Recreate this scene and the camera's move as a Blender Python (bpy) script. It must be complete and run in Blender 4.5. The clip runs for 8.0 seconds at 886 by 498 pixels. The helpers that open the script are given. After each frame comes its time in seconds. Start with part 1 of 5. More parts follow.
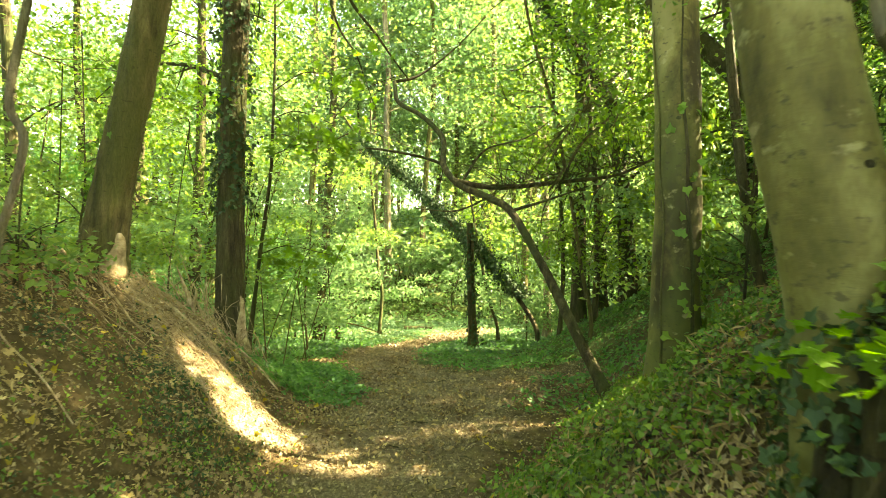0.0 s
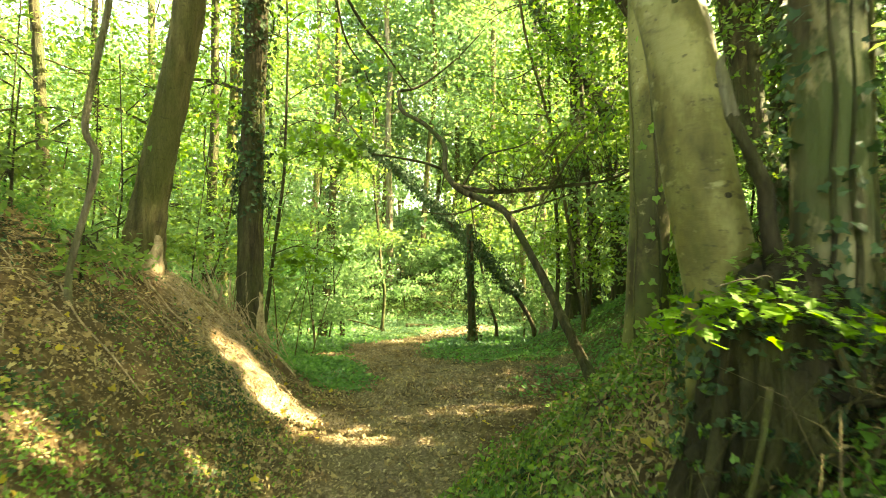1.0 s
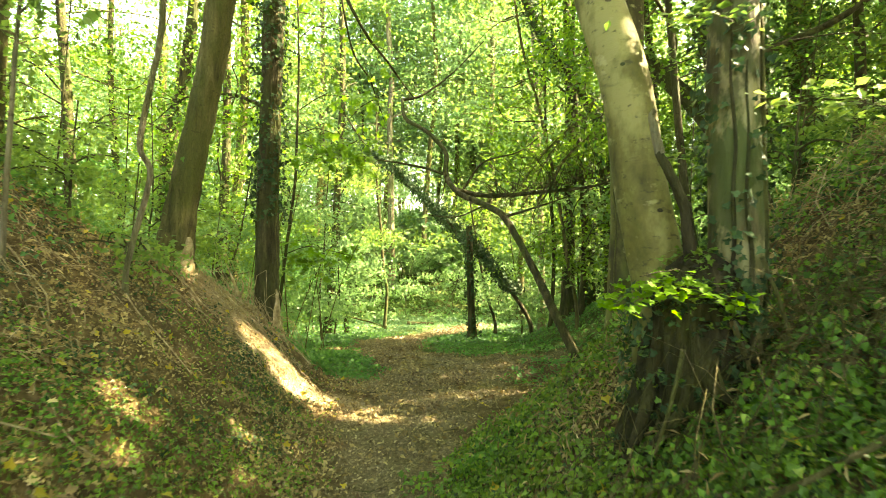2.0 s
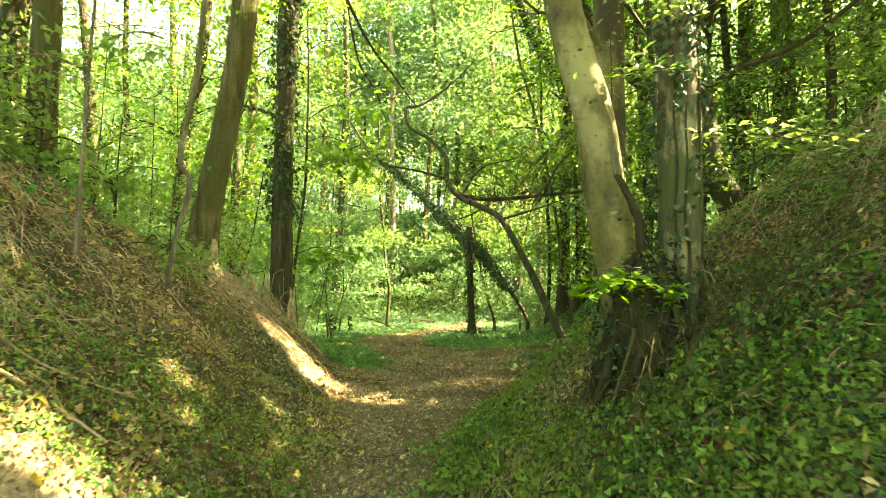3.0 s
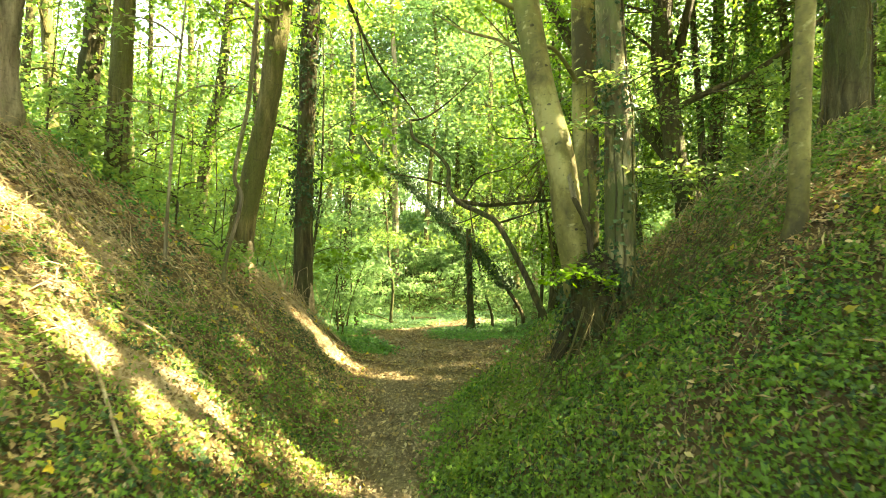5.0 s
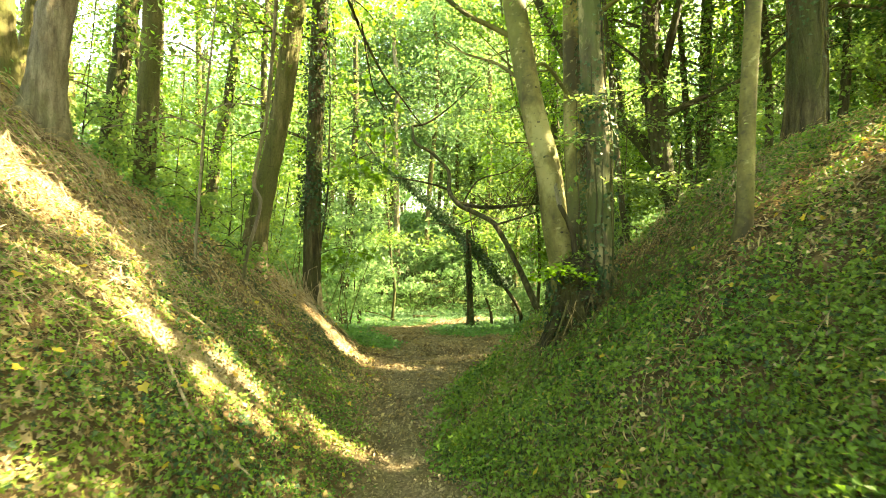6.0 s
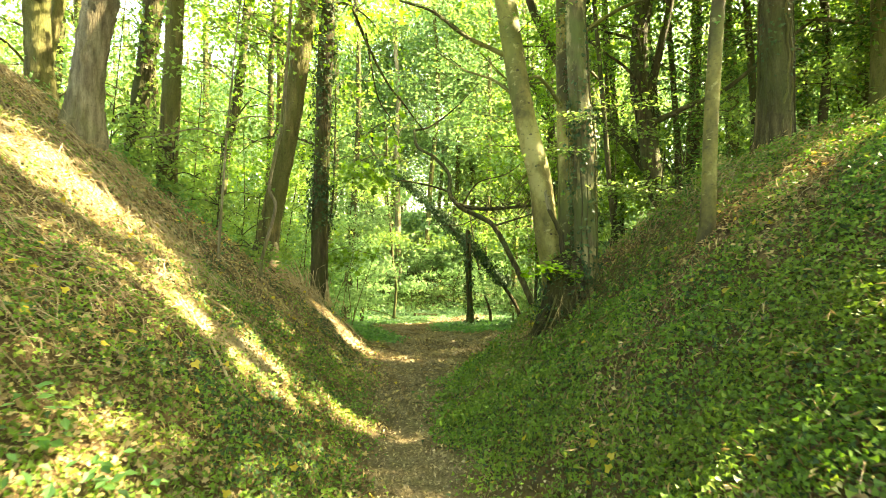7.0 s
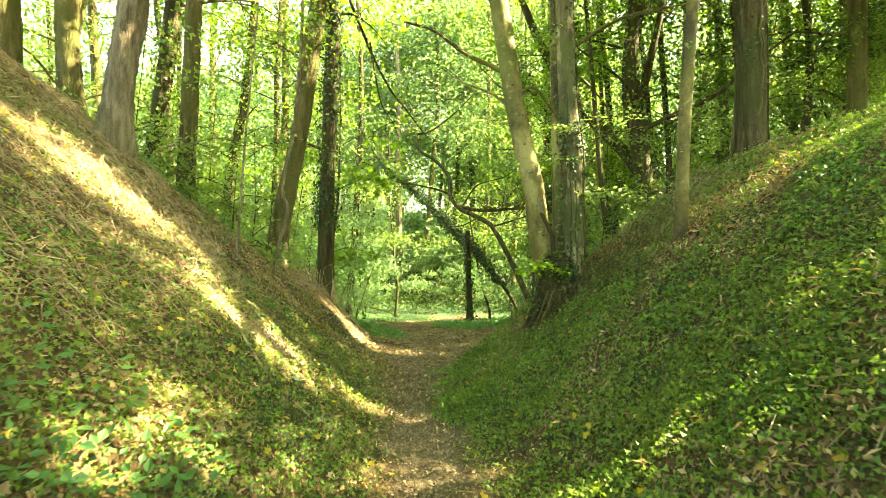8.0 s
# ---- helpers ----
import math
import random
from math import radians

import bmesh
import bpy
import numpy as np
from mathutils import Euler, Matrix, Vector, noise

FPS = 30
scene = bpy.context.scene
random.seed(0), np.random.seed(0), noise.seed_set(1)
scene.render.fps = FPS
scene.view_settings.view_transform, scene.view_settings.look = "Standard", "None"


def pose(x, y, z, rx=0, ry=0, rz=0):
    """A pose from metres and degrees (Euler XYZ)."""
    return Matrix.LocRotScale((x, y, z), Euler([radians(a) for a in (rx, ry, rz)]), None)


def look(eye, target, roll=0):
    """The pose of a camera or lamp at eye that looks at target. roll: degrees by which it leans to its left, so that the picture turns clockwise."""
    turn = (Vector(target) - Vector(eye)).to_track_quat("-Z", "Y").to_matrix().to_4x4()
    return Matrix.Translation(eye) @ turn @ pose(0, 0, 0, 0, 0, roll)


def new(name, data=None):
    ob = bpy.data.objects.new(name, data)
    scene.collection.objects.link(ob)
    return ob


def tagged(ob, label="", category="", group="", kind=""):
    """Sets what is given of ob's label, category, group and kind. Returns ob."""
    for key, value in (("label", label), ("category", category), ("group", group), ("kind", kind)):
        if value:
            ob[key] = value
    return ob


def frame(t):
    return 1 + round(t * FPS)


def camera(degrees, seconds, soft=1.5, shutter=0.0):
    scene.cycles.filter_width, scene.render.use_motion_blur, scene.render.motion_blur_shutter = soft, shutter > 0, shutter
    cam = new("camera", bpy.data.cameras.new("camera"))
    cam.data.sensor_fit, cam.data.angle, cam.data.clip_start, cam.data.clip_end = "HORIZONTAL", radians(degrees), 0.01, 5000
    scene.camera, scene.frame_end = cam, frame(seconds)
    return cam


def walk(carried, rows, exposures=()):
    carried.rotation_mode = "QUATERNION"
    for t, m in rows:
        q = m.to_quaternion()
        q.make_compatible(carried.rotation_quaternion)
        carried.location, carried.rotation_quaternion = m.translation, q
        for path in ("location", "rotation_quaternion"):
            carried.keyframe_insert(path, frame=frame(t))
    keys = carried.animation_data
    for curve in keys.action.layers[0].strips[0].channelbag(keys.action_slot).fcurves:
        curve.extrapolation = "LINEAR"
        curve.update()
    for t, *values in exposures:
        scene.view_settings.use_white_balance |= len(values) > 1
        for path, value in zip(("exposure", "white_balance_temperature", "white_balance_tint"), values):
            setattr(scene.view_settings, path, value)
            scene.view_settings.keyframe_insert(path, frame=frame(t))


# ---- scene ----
cam = camera(80.0, 8.0, soft=0.7, shutter=0.6)
METRES, AHEAD, EYE = 4.0, 4.85, 1.72
ROWS = [
    (0.0, 0.0, 0.0, 0.0, 0.0, 0.0, -0.0),
    (0.5, -0.0033, -0.0624, 0.0014, -0.01, -0.02, -0.03),
    (1.0, -0.0062, -0.1324, 0.0015, -0.0, -0.02, -0.02),
    (1.5, -0.0097, -0.1979, 0.0021, -0.01, -0.02, -0.03),
    (3.0, -0.0198, -0.3996, 0.0046, -0.01, -0.01, 0.01),
    (3.5, -0.0226, -0.4605, 0.0053, -0.0, -0.01, 0.0),
    (4.0, -0.0261, -0.5257, 0.0064, -0.01, -0.01, -0.01),
    (4.5, -0.0289, -0.5855, 0.0071, -0.02, -0.0, -0.03),
    (6.0, -0.0361, -0.7719, 0.01, -0.02, -0.02, -0.01),
    (6.5, -0.0378, -0.8286, 0.0102, -0.01, -0.03, -0.02),
    (7.0, -0.0405, -0.8886, 0.0103, -0.02, -0.05, -0.04),
    (7.5, -0.0429, -0.9425, 0.0104, -0.02, -0.07, -0.04),
    (8.0, -0.0452, -0.9989, 0.0108, -0.02, -0.07, -0.05),
]
walk(cam, [(t, pose(METRES * x, AHEAD * y, EYE + METRES * z, 90 + pitch, roll, yaw)) for t, x, y, z, yaw, pitch, roll in ROWS], [(0.0, 4.15, 11000, 3), (8.0, 4.15, 11000, 3)])

# ---------------------------------------------------------------- light
SUN = Vector((0.74, 0.10, 0.66)).normalized()
world = bpy.data.worlds.new("sky")
scene.world = world
world.use_nodes = True
wn = world.node_tree.nodes
sky = wn.new("ShaderNodeTexSky")
sky.sky_type, sky.sun_disc = "NISHITA", False
sky.sun_elevation = math.asin(SUN.z)
sky.sun_rotation = math.atan2(SUN.x, SUN.y)
sky.air_density, sky.dust_density, sky.ozone_density = 1.0, 2.5, 1.0
world.node_tree.links.new(sky.outputs[0], wn["Background"].inputs[0])
wn["Background"].inputs[1].default_value = 0.15
lamp = bpy.data.lights.new("sun", "SUN")
lamp.energy, lamp.angle, lamp.color = 5.0, radians(0.6), (1.0, 0.96, 0.9)
sun = new("sun", lamp)
sun.matrix_world = look(SUN * 60, (0, 0, 0))

rng = np.random.default_rng(7)


# ---------------------------------------------------------------- materials
class Nodes:
    def __init__(self, name):
        self.m = bpy.data.materials.new(name)
        self.m.use_nodes = True
        self.t = self.m.node_tree
        self.bsdf = self.t.nodes["Principled BSDF"]
        self.out = self.t.nodes["Material Output"]

    def node(self, kind, **values):
        n = self.t.nodes.new(kind)
        for k, v in values.items():
            n.inputs[k].default_value = v
        return n

    def link(self, a, b):
        self.t.links.new(a, b)

    def noise(self, scale, detail=4.0, stretch=None, rough=0.55):
        co = self.t.nodes.new("ShaderNodeTexCoord")
        n = self.node("ShaderNodeTexNoise", Scale=scale, Detail=detail, Roughness=rough)
        src = co.outputs["Object"]
        if stretch:
            mp = self.node("ShaderNodeMapping", Scale=stretch)
            self.link(src, mp.inputs[0])
            src = mp.outputs[0]
        self.link(src, n.inputs["Vector"])
        return n.outputs[0]

    def ramp(self, fac, stops):
        r = self.t.nodes.new("ShaderNodeValToRGB")
        while len(r.color_ramp.elements) < len(stops):
            r.color_ramp.elements.new(0.5)
        for e, (p, c) in zip(r.color_ramp.elements, stops):
            e.position, e.color = p, (*c, 1)
        self.link(fac, r.inputs[0])
        return r.outputs[0]

    def mix(self, fac, a, b, blend="MIX"):
        n = self.t.nodes.new("ShaderNodeMix")
        n.data_type, n.blend_type = "RGBA", blend
        for sock, v in ((n.inputs[0], fac), (n.inputs[6], a), (n.inputs[7], b)):
            if isinstance(v, (int, float)):
                sock.default_value = v
            elif isinstance(v, tuple):
                sock.default_value = (*v, 1)
            else:
                self.link(v, sock)
        return n.outputs[2]

    def attr(self, name):
        a = self.t.nodes.new("ShaderNodeAttribute")
        a.attribute_name = name
        return a.outputs["Fac"]

    def bump(self, height, strength, distance):
        b = self.node("ShaderNodeBump", Strength=strength, Distance=distance)
        self.link(height, b.inputs["Height"])
        self.link(b.outputs[0], self.bsdf.inputs["Normal"])


def leaf_material(name, stops, glow, through_share=0.45, rough=0.45, spec=0.35):
    """Leaf: each leaf takes its own tone, clumps vary more widely, light shines through."""
    n = Nodes(name)
    geo = n.t.nodes.new("ShaderNodeNewGeometry")
    tone = n.ramp(geo.outputs["Random Per Island"], stops)
    wide = n.noise(0.9, 3.0)
    tone = n.mix(n.ramp(wide, [(0.35, (0, 0, 0)), (0.7, (0.45, 0.45, 0.45))]), tone, stops[-1][1])
    n.link(tone, n.bsdf.inputs["Base Color"])
    n.bsdf.inputs["Roughness"].default_value = rough
    n.bsdf.inputs["Specular IOR Level"].default_value = spec
    tr = n.t.nodes.new("ShaderNodeBsdfTranslucent")
    n.link(n.mix(1.0, tone, glow, "MULTIPLY"), tr.inputs[0])
    mx = n.t.nodes.new("ShaderNodeMixShader")
    mx.inputs[0].default_value = through_share
    n.link(n.bsdf.outputs[0], mx.inputs[1])
    n.link(tr.outputs[0], mx.inputs[2])
    n.link(mx.outputs[0], n.out.inputs[0])
    return n.m


def bark_material(name, dark, mid, light, moss, moss_share, grain=(14, 14, 2.2), depth=0.02):
    n = Nodes(name)
    base = n.ramp(n.noise(1.0, 6.0, grain), [(0.3, dark), (0.5, mid), (0.72, light)])
    patch = n.noise(2.3, 4.0, (1, 1, 0.55))
    fac = n.ramp(patch, [(0.62 - moss_share * 0.4, (0, 0, 0)), (0.78 - moss_share * 0.3, (0.85, 0.85, 0.85))])
    col = n.mix(fac, base, moss)
    fine = n.noise(3.0, 5.0, tuple(3 * g for g in grain))
    col = n.mix(n.ramp(fine, [(0.35, (0.0, 0.0, 0.0)), (0.65, (0.55, 0.55, 0.55))]), col, n.mix(1.0, col, (0.45, 0.42, 0.38), "MULTIPLY"))
    spots = n.ramp(n.noise(14.0, 3.0, (1, 1, 2.5)), [(0.62, (0, 0, 0)), (0.7, (0.5, 0.5, 0.5))])
    col = n.mix(spots, col, dark)
    n.link(col, n.bsdf.inputs["Base Color"])
    n.bsdf.inputs["Roughness"].default_value = 0.85
    n.bsdf.inputs["Specular IOR Level"].default_value = 0.2
    n.bump(n.noise(2.5, 8.0, grain, 0.65), 1.0, depth * 2.2)
    return n.m


LEAF = leaf_material("canopy_leaf", [(0.0, (0.029, 0.075, 0.012)), (0.5, (0.057, 0.13, 0.018)), (1.0, (0.103, 0.18, 0.0225))], (2.45, 2.3, 1.4), 0.52)
# Lighter copy of the canopy leaf, coloured as if in sun.
LEAF_SUN = leaf_material("sunlit_leaf", [(0.0, (0.036, 0.084, 0.024)), (0.5, (0.07, 0.134, 0.033)), (1.0, (0.127, 0.19, 0.048))], (2.5, 2.35, 1.7), 0.52)
LEAF_LOW = leaf_material("understorey_leaf", [(0.0, (0.028, 0.0893, 0.0333)), (0.6, (0.055, 0.147, 0.0476)), (1.0, (0.09, 0.2, 0.0524))], (2.0, 2.1, 1.3), 0.46)
IVY = leaf_material("ivy_leaf", [(0.0, (0.024, 0.07, 0.0135)), (0.5, (0.06, 0.15, 0.023)), (0.85, (0.11, 0.225, 0.031)), (1.0, (0.19, 0.225, 0.038))], (1.6, 1.8, 1.0), 0.28, 0.5, 0.28)
# Darker, bluer copy of the ivy leaf.
IVY_DARK = leaf_material("dark_ivy_leaf", [(0.0, (0.012, 0.034, 0.013)), (0.6, (0.024, 0.058, 0.02)), (1.0, (0.05, 0.09, 0.03))], (1.3, 1.5, 1.0), 0.1, 0.55, 0.2)
MAPLE = leaf_material("maple_leaf", [(0.0, (0.05, 0.13, 0.008)), (1.0, (0.085, 0.175, 0.01))], (1.9, 1.9, 0.8), 0.42, 0.6, 0.1)
GRASS = leaf_material("grass_blade", [(0.0, (0.0333, 0.085, 0.0439)), (1.0, (0.0808, 0.155, 0.081))], (1.8, 2.0, 1.2), 0.4, 0.5)
DEAD = leaf_material("dead_leaf", [(0.0, (0.0672, 0.042, 0.0202)), (0.4, (0.149, 0.098, 0.0493)), (0.75, (0.27, 0.19, 0.078)), (1.0, (0.46, 0.365, 0.18))], (1.2, 1.0, 0.8), 0.15, 0.7, 0.2)
HUMUS = leaf_material("old_leaf", [(0.0, (0.05, 0.036, 0.018)), (0.5, (0.15, 0.115, 0.063)), (0.85, (0.275, 0.217, 0.122)), (1.0, (0.42, 0.34, 0.2))], (1.2, 1.0, 0.8), 0.12, 0.75, 0.2)
# Darker copy of the canopy leaf, with shade put into its colour.
LEAF_SHADE = leaf_material("shaded_leaf", [(0.0, (0.016, 0.05, 0.0128)), (0.5, (0.03, 0.085, 0.0192)), (1.0, (0.055, 0.12, 0.0256))], (2.0, 2.1, 1.3), 0.42)
# Bluer, paler leaf: the haze of distance is put into its colour.
LEAF_HAZE = leaf_material("hazy_leaf", [(0.0, (0.039, 0.098, 0.042)), (0.5, (0.07, 0.147, 0.06)), (1.0, (0.124, 0.21, 0.09))], (2.4, 2.25, 1.75), 0.52)
YELLOW = leaf_material("yellow_leaf", [(0.0, (0.22, 0.17, 0.02)), (1.0, (0.38, 0.30, 0.04))], (1.8, 1.6, 1.0), 0.35)



def beech_material():
    """Smooth bark: broad pale and olive patches, fine level wrinkles, dark flecks and green algae."""
    n = Nodes("beech_bark")
    broad = n.noise(1.9, 6.0, (1, 1, 0.6), 0.66)
    col = n.ramp(broad, [(0.42, (0.032, 0.027, 0.008)), (0.48, (0.072, 0.064, 0.017)), (0.55, (0.122, 0.109, 0.03)), (0.63, (0.215, 0.195, 0.07))])
    algae = n.ramp(n.noise(1.3, 4.0, (1, 1, 0.4)), [(0.46, (0, 0, 0)), (0.58, (0.75, 0.75, 0.75))])
    col = n.mix(algae, col, (0.085, 0.098, 0.022))
    wrinkle = n.noise(1.0, 5.0, (7, 7, 26), 0.65)
    col = n.mix(n.ramp(wrinkle, [(0.6, (0, 0, 0)), (0.72, (0.4, 0.4, 0.4))]), col, (0.05, 0.043, 0.018))
    fleck = n.noise(19.0, 3.0, (1, 1, 1.8))
    col = n.mix(n.ramp(fleck, [(0.6, (0, 0, 0)), (0.68, (0.7, 0.7, 0.7))]), col, (0.045, 0.04, 0.016))
    pale = n.noise(9.0, 4.0, (1, 1, 1.4))
    col = n.mix(n.ramp(pale, [(0.62, (0, 0, 0)), (0.7, (0.5, 0.5, 0.5))]), col, (0.34, 0.31, 0.15))
    n.link(col, n.bsdf.inputs["Base Color"])
    n.bsdf.inputs["Roughness"].default_value = 0.75
    n.bsdf.inputs["Specular IOR Level"].default_value = 0.25
    n.bump(n.mix(0.6, wrinkle, broad), 0.7, 0.014)
    return n.m


BEECH = beech_material()
ROUGH = bark_material("rough_bark", (0.036, 0.031, 0.013), (0.115, 0.098, 0.04), (0.22, 0.188, 0.085), (0.085, 0.092, 0.024), 0.62)
DARK = bark_material("dark_bark", (0.022, 0.019, 0.009), (0.062, 0.053, 0.023), (0.125, 0.107, 0.05), (0.05, 0.064, 0.017), 0.5)
STOOL = bark_material("stool_bark", (0.012, 0.01, 0.005), (0.034, 0.028, 0.013), (0.08, 0.066, 0.03), (0.06, 0.062, 0.016), 0.5)
PALE = bark_material("pale_bark", (0.07, 0.06, 0.036), (0.18, 0.153, 0.095), (0.31, 0.27, 0.18), (0.12, 0.13, 0.045), 0.3)


def mottled_material():
    """Old flaking bark: dark mossy ground with crisp pale plates where the outer bark is gone."""
    n = Nodes("mottled_bark")
    grain = n.noise(1.0, 6.0, (14, 14, 3.0), 0.6)
    col = n.ramp(grain, [(0.32, (0.03, 0.026, 0.013)), (0.52, (0.085, 0.073, 0.034)), (0.72, (0.16, 0.14, 0.07))])
    moss = n.ramp(n.noise(4.0, 4.0, (1, 1, 0.6)), [(0.4, (0, 0, 0)), (0.55, (0.8, 0.8, 0.8))])
    col = n.mix(moss, col, (0.055, 0.075, 0.02))
    plate = n.noise(5.0, 6.0, (1, 1, 0.5), 0.62)
    col = n.mix(n.ramp(plate, [(0.54, (0, 0, 0)), (0.6, (0.85, 0.85, 0.85))]), col, n.ramp(grain, [(0.35, (0.13, 0.112, 0.05)), (0.65, (0.3, 0.262, 0.13))]))
    n.link(col, n.bsdf.inputs["Base Color"])
    n.bsdf.inputs["Roughness"].default_value = 0.85
    n.bsdf.inputs["Specular IOR Level"].default_value = 0.2
    n.bump(n.mix(0.5, grain, plate), 1.0, 0.05)
    return n.m


MOTTLED = mottled_material()
DRY = bark_material("dry_twig", (0.15, 0.11, 0.06), (0.34, 0.26, 0.15), (0.52, 0.43, 0.28), (0.2, 0.16, 0.08), 0.1, (12, 12, 12), 0.003)


def ground_material():
    n = Nodes("woodland_soil")
    big, mid, fine = n.noise(0.8, 5.0), n.noise(7.0, 5.0), n.noise(38.0, 4.0, None, 0.7)
    soil = n.ramp(mid, [(0.3, (0.04, 0.028, 0.013)), (0.55, (0.105, 0.072, 0.034)), (0.75, (0.21, 0.145, 0.07))])
    path = n.ramp(fine, [(0.3, (0.062, 0.046, 0.024)), (0.52, (0.158, 0.122, 0.07)), (0.72, (0.3, 0.24, 0.145))])
    green = n.ramp(mid, [(0.35, (0.03, 0.06, 0.015)), (0.65, (0.075, 0.13, 0.03))])
    col = n.mix(n.attr("trodden"), soil, path)
    col = n.mix(n.attr("grassy"), col, green)
    col = n.mix(n.ramp(big, [(0.4, (0, 0, 0)), (0.7, (0.35, 0.35, 0.35))]), col, (0.10, 0.075, 0.04))
    # Pale dry earth, which also lightens the ground along the sun patches.
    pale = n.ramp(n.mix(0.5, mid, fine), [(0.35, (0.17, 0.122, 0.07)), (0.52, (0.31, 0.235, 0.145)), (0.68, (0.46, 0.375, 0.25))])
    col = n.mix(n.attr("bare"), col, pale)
    n.link(col, n.bsdf.inputs["Base Color"])
    n.bsdf.inputs["Roughness"].default_value = 0.95
    n.bsdf.inputs["Specular IOR Level"].default_value = 0.1
    n.bump(n.mix(0.5, mid, fine), 1.0, 0.06)
    return n.m


# ---------------------------------------------------------------- land
def smooth(a, lo, hi):
    t = np.clip((a - lo) / (hi - lo), 0, 1)
    return t * t * (3 - 2 * t)


def ramp_up(s, w=0.05):
    return 0.5 * (s + np.sqrt(s * s + w))


def least(a, b, k=0.4):
    h = np.clip(0.5 + 0.5 * (b - a) / k, 0, 1)
    return b * (1 - h) + a * h - k * h * (1 - h)


def foot_left(y):
    return np.interp(y, [-8, -2, 0, 1.2, 3, 4.5, 6, 8, 10, 14], [-0.7, -0.85, -0.92, -1.1, -1.3, -1.5, -1.65, -2.6, -4, -6])


def foot_right(y):
    return np.interp(y, [-8, -1.3, 0, 2, 2.8, 3.5, 4.2, 5, 6, 7, 8.5, 9.5, 11, 13, 16, 20, 26], [0.6, 0.5, 0.0, -0.15, 0.0, 0.35, 0.8, 1.3, 1.7, 2.0, 2.5, 2.3, 1.9, 2.2, 3.5, 6, 9])


def land(x, y):
    """Height of the ground: a sunken path between two banks, a clearing ahead and a wooded rise behind it."""
    x, y = np.asarray(x, float), np.asarray(y, float)
    z = np.interp(y, [-60, -8, -2, -0.9, 1.8, 4, 6.8, 9.4, 13, 18, 24, 25.5, 28, 32, 45, 70, 110, 600], [2, 0.3, 0.18, 0.12, -0.03, -0.05, -0.18, -0.4, -0.66, -1.35, -1.45, -1.0, 0.3, 0.9, 2.0, 5.0, 8.0, 8.0])
    s = foot_left(y) - x
    g = y - 0.3 * np.maximum(-x - 4, 0)
    cap = np.interp(g, [-50, 0.5, 1.6, 2.5, 3, 4, 5, 6, 7, 8, 9, 10.5], [5.0, 4.5, 3.8, 3.15, 2.7, 2.15, 1.85, 1.5, 1.15, 0.6, 0.25, 0.0])
    z = z + least(ramp_up(s) * np.interp(y, [-2, 0, 1.5, 3], [0.88, 0.93, 0.98, 0.93]), cap)
    s = x - foot_right(y)
    steep = np.interp(y, [2.5, 5, 9, 20], [0.84, 0.66, 0.62, 0.4])
    z = z + least(ramp_up(s) * steep, 2.72 + 0.2 * np.clip(s - 2.5, 0, 40), 0.8)
    z = z + 0.05 * np.sin(2.1 * x + 0.7 * y) * np.sin(1.7 * y - 0.5 * x + 1) * smooth(np.abs(x + 0.3), 0.5, 2)
    side = smooth(np.abs(x + 0.35), 0.5, 1.4) * (1 - smooth(y, 9, 12))
    warp = 0.9 * np.sin(1.3 * y + 0.8 * x) + 0.5 * np.sin(2.9 * y - 1.7 * x)
    z = z + side * (0.045 * np.sin(4.1 * y + 2 * warp) * np.sin(3.3 * x + warp) + 0.03 * np.sin(8.3 * y - 2.3 * x + 1.5 * warp) * np.sin(7.1 * x + 2 * warp) + 0.014 * np.sin(17 * y + 3 * warp) * np.sin(15 * x - 2 * warp))
    z = z + 0.025 * np.sin(5.3 * x + 2.1 * y) * np.sin(4.7 * y + 1.3 * x) + 0.012 * np.sin(11 * x - 3 * y) * np.sin(9 * y + 4 * x)
    return z


def trodden(x, y):
    """How far the ground is bare path: the hollow way, a fork to the right and the way round the clearing."""
    centre = np.interp(y, [-8, -1.5, 0, 2, 4, 7, 8.3, 9.4, 11.5, 13, 16, 18, 19.5, 21, 24], [-0.25, -0.25, -0.4, -0.55, -0.42, 0.0, 0.0, -0.95, -1.5, -1.3, -0.9, -0.4, 0.3, 1.6, 4.0])
    half = np.interp(y, [-8, -1.5, 0, 2, 4, 6, 7, 8.3, 9.4, 11.5, 13, 18, 24], [0.24, 0.24, 0.22, 0.3, 0.52, 0.9, 1.1, 1.35, 0.95, 0.85, 0.8, 0.85, 0.8])
    wob = 0.12 * np.sin(3.1 * y + 1.1 * x) + 0.07 * np.sin(7 * y - 2 * x)
    main = 1 - smooth(np.abs(x - centre) + wob, half - 0.15, half + 0.3)
    fork = (1 - smooth(np.abs(y - (8.5 + 0.22 * (x - 1))) + wob, 0.5, 0.95)) * smooth(x, 0.2, 1.0) * (1 - smooth(x, 2.1, 2.8))
    spur = (1 - smooth(np.abs(y - (10.6 - 0.1 * (x + 2))) + wob, 0.35, 0.8)) * (1 - smooth(x, -1.2, -0.4)) * smooth(x, -4.6, -3.2)
    main = main * (1 - smooth(y, 20.5, 22.0))
    return np.clip(np.maximum(np.maximum(main, fork), spur), 0, 1)


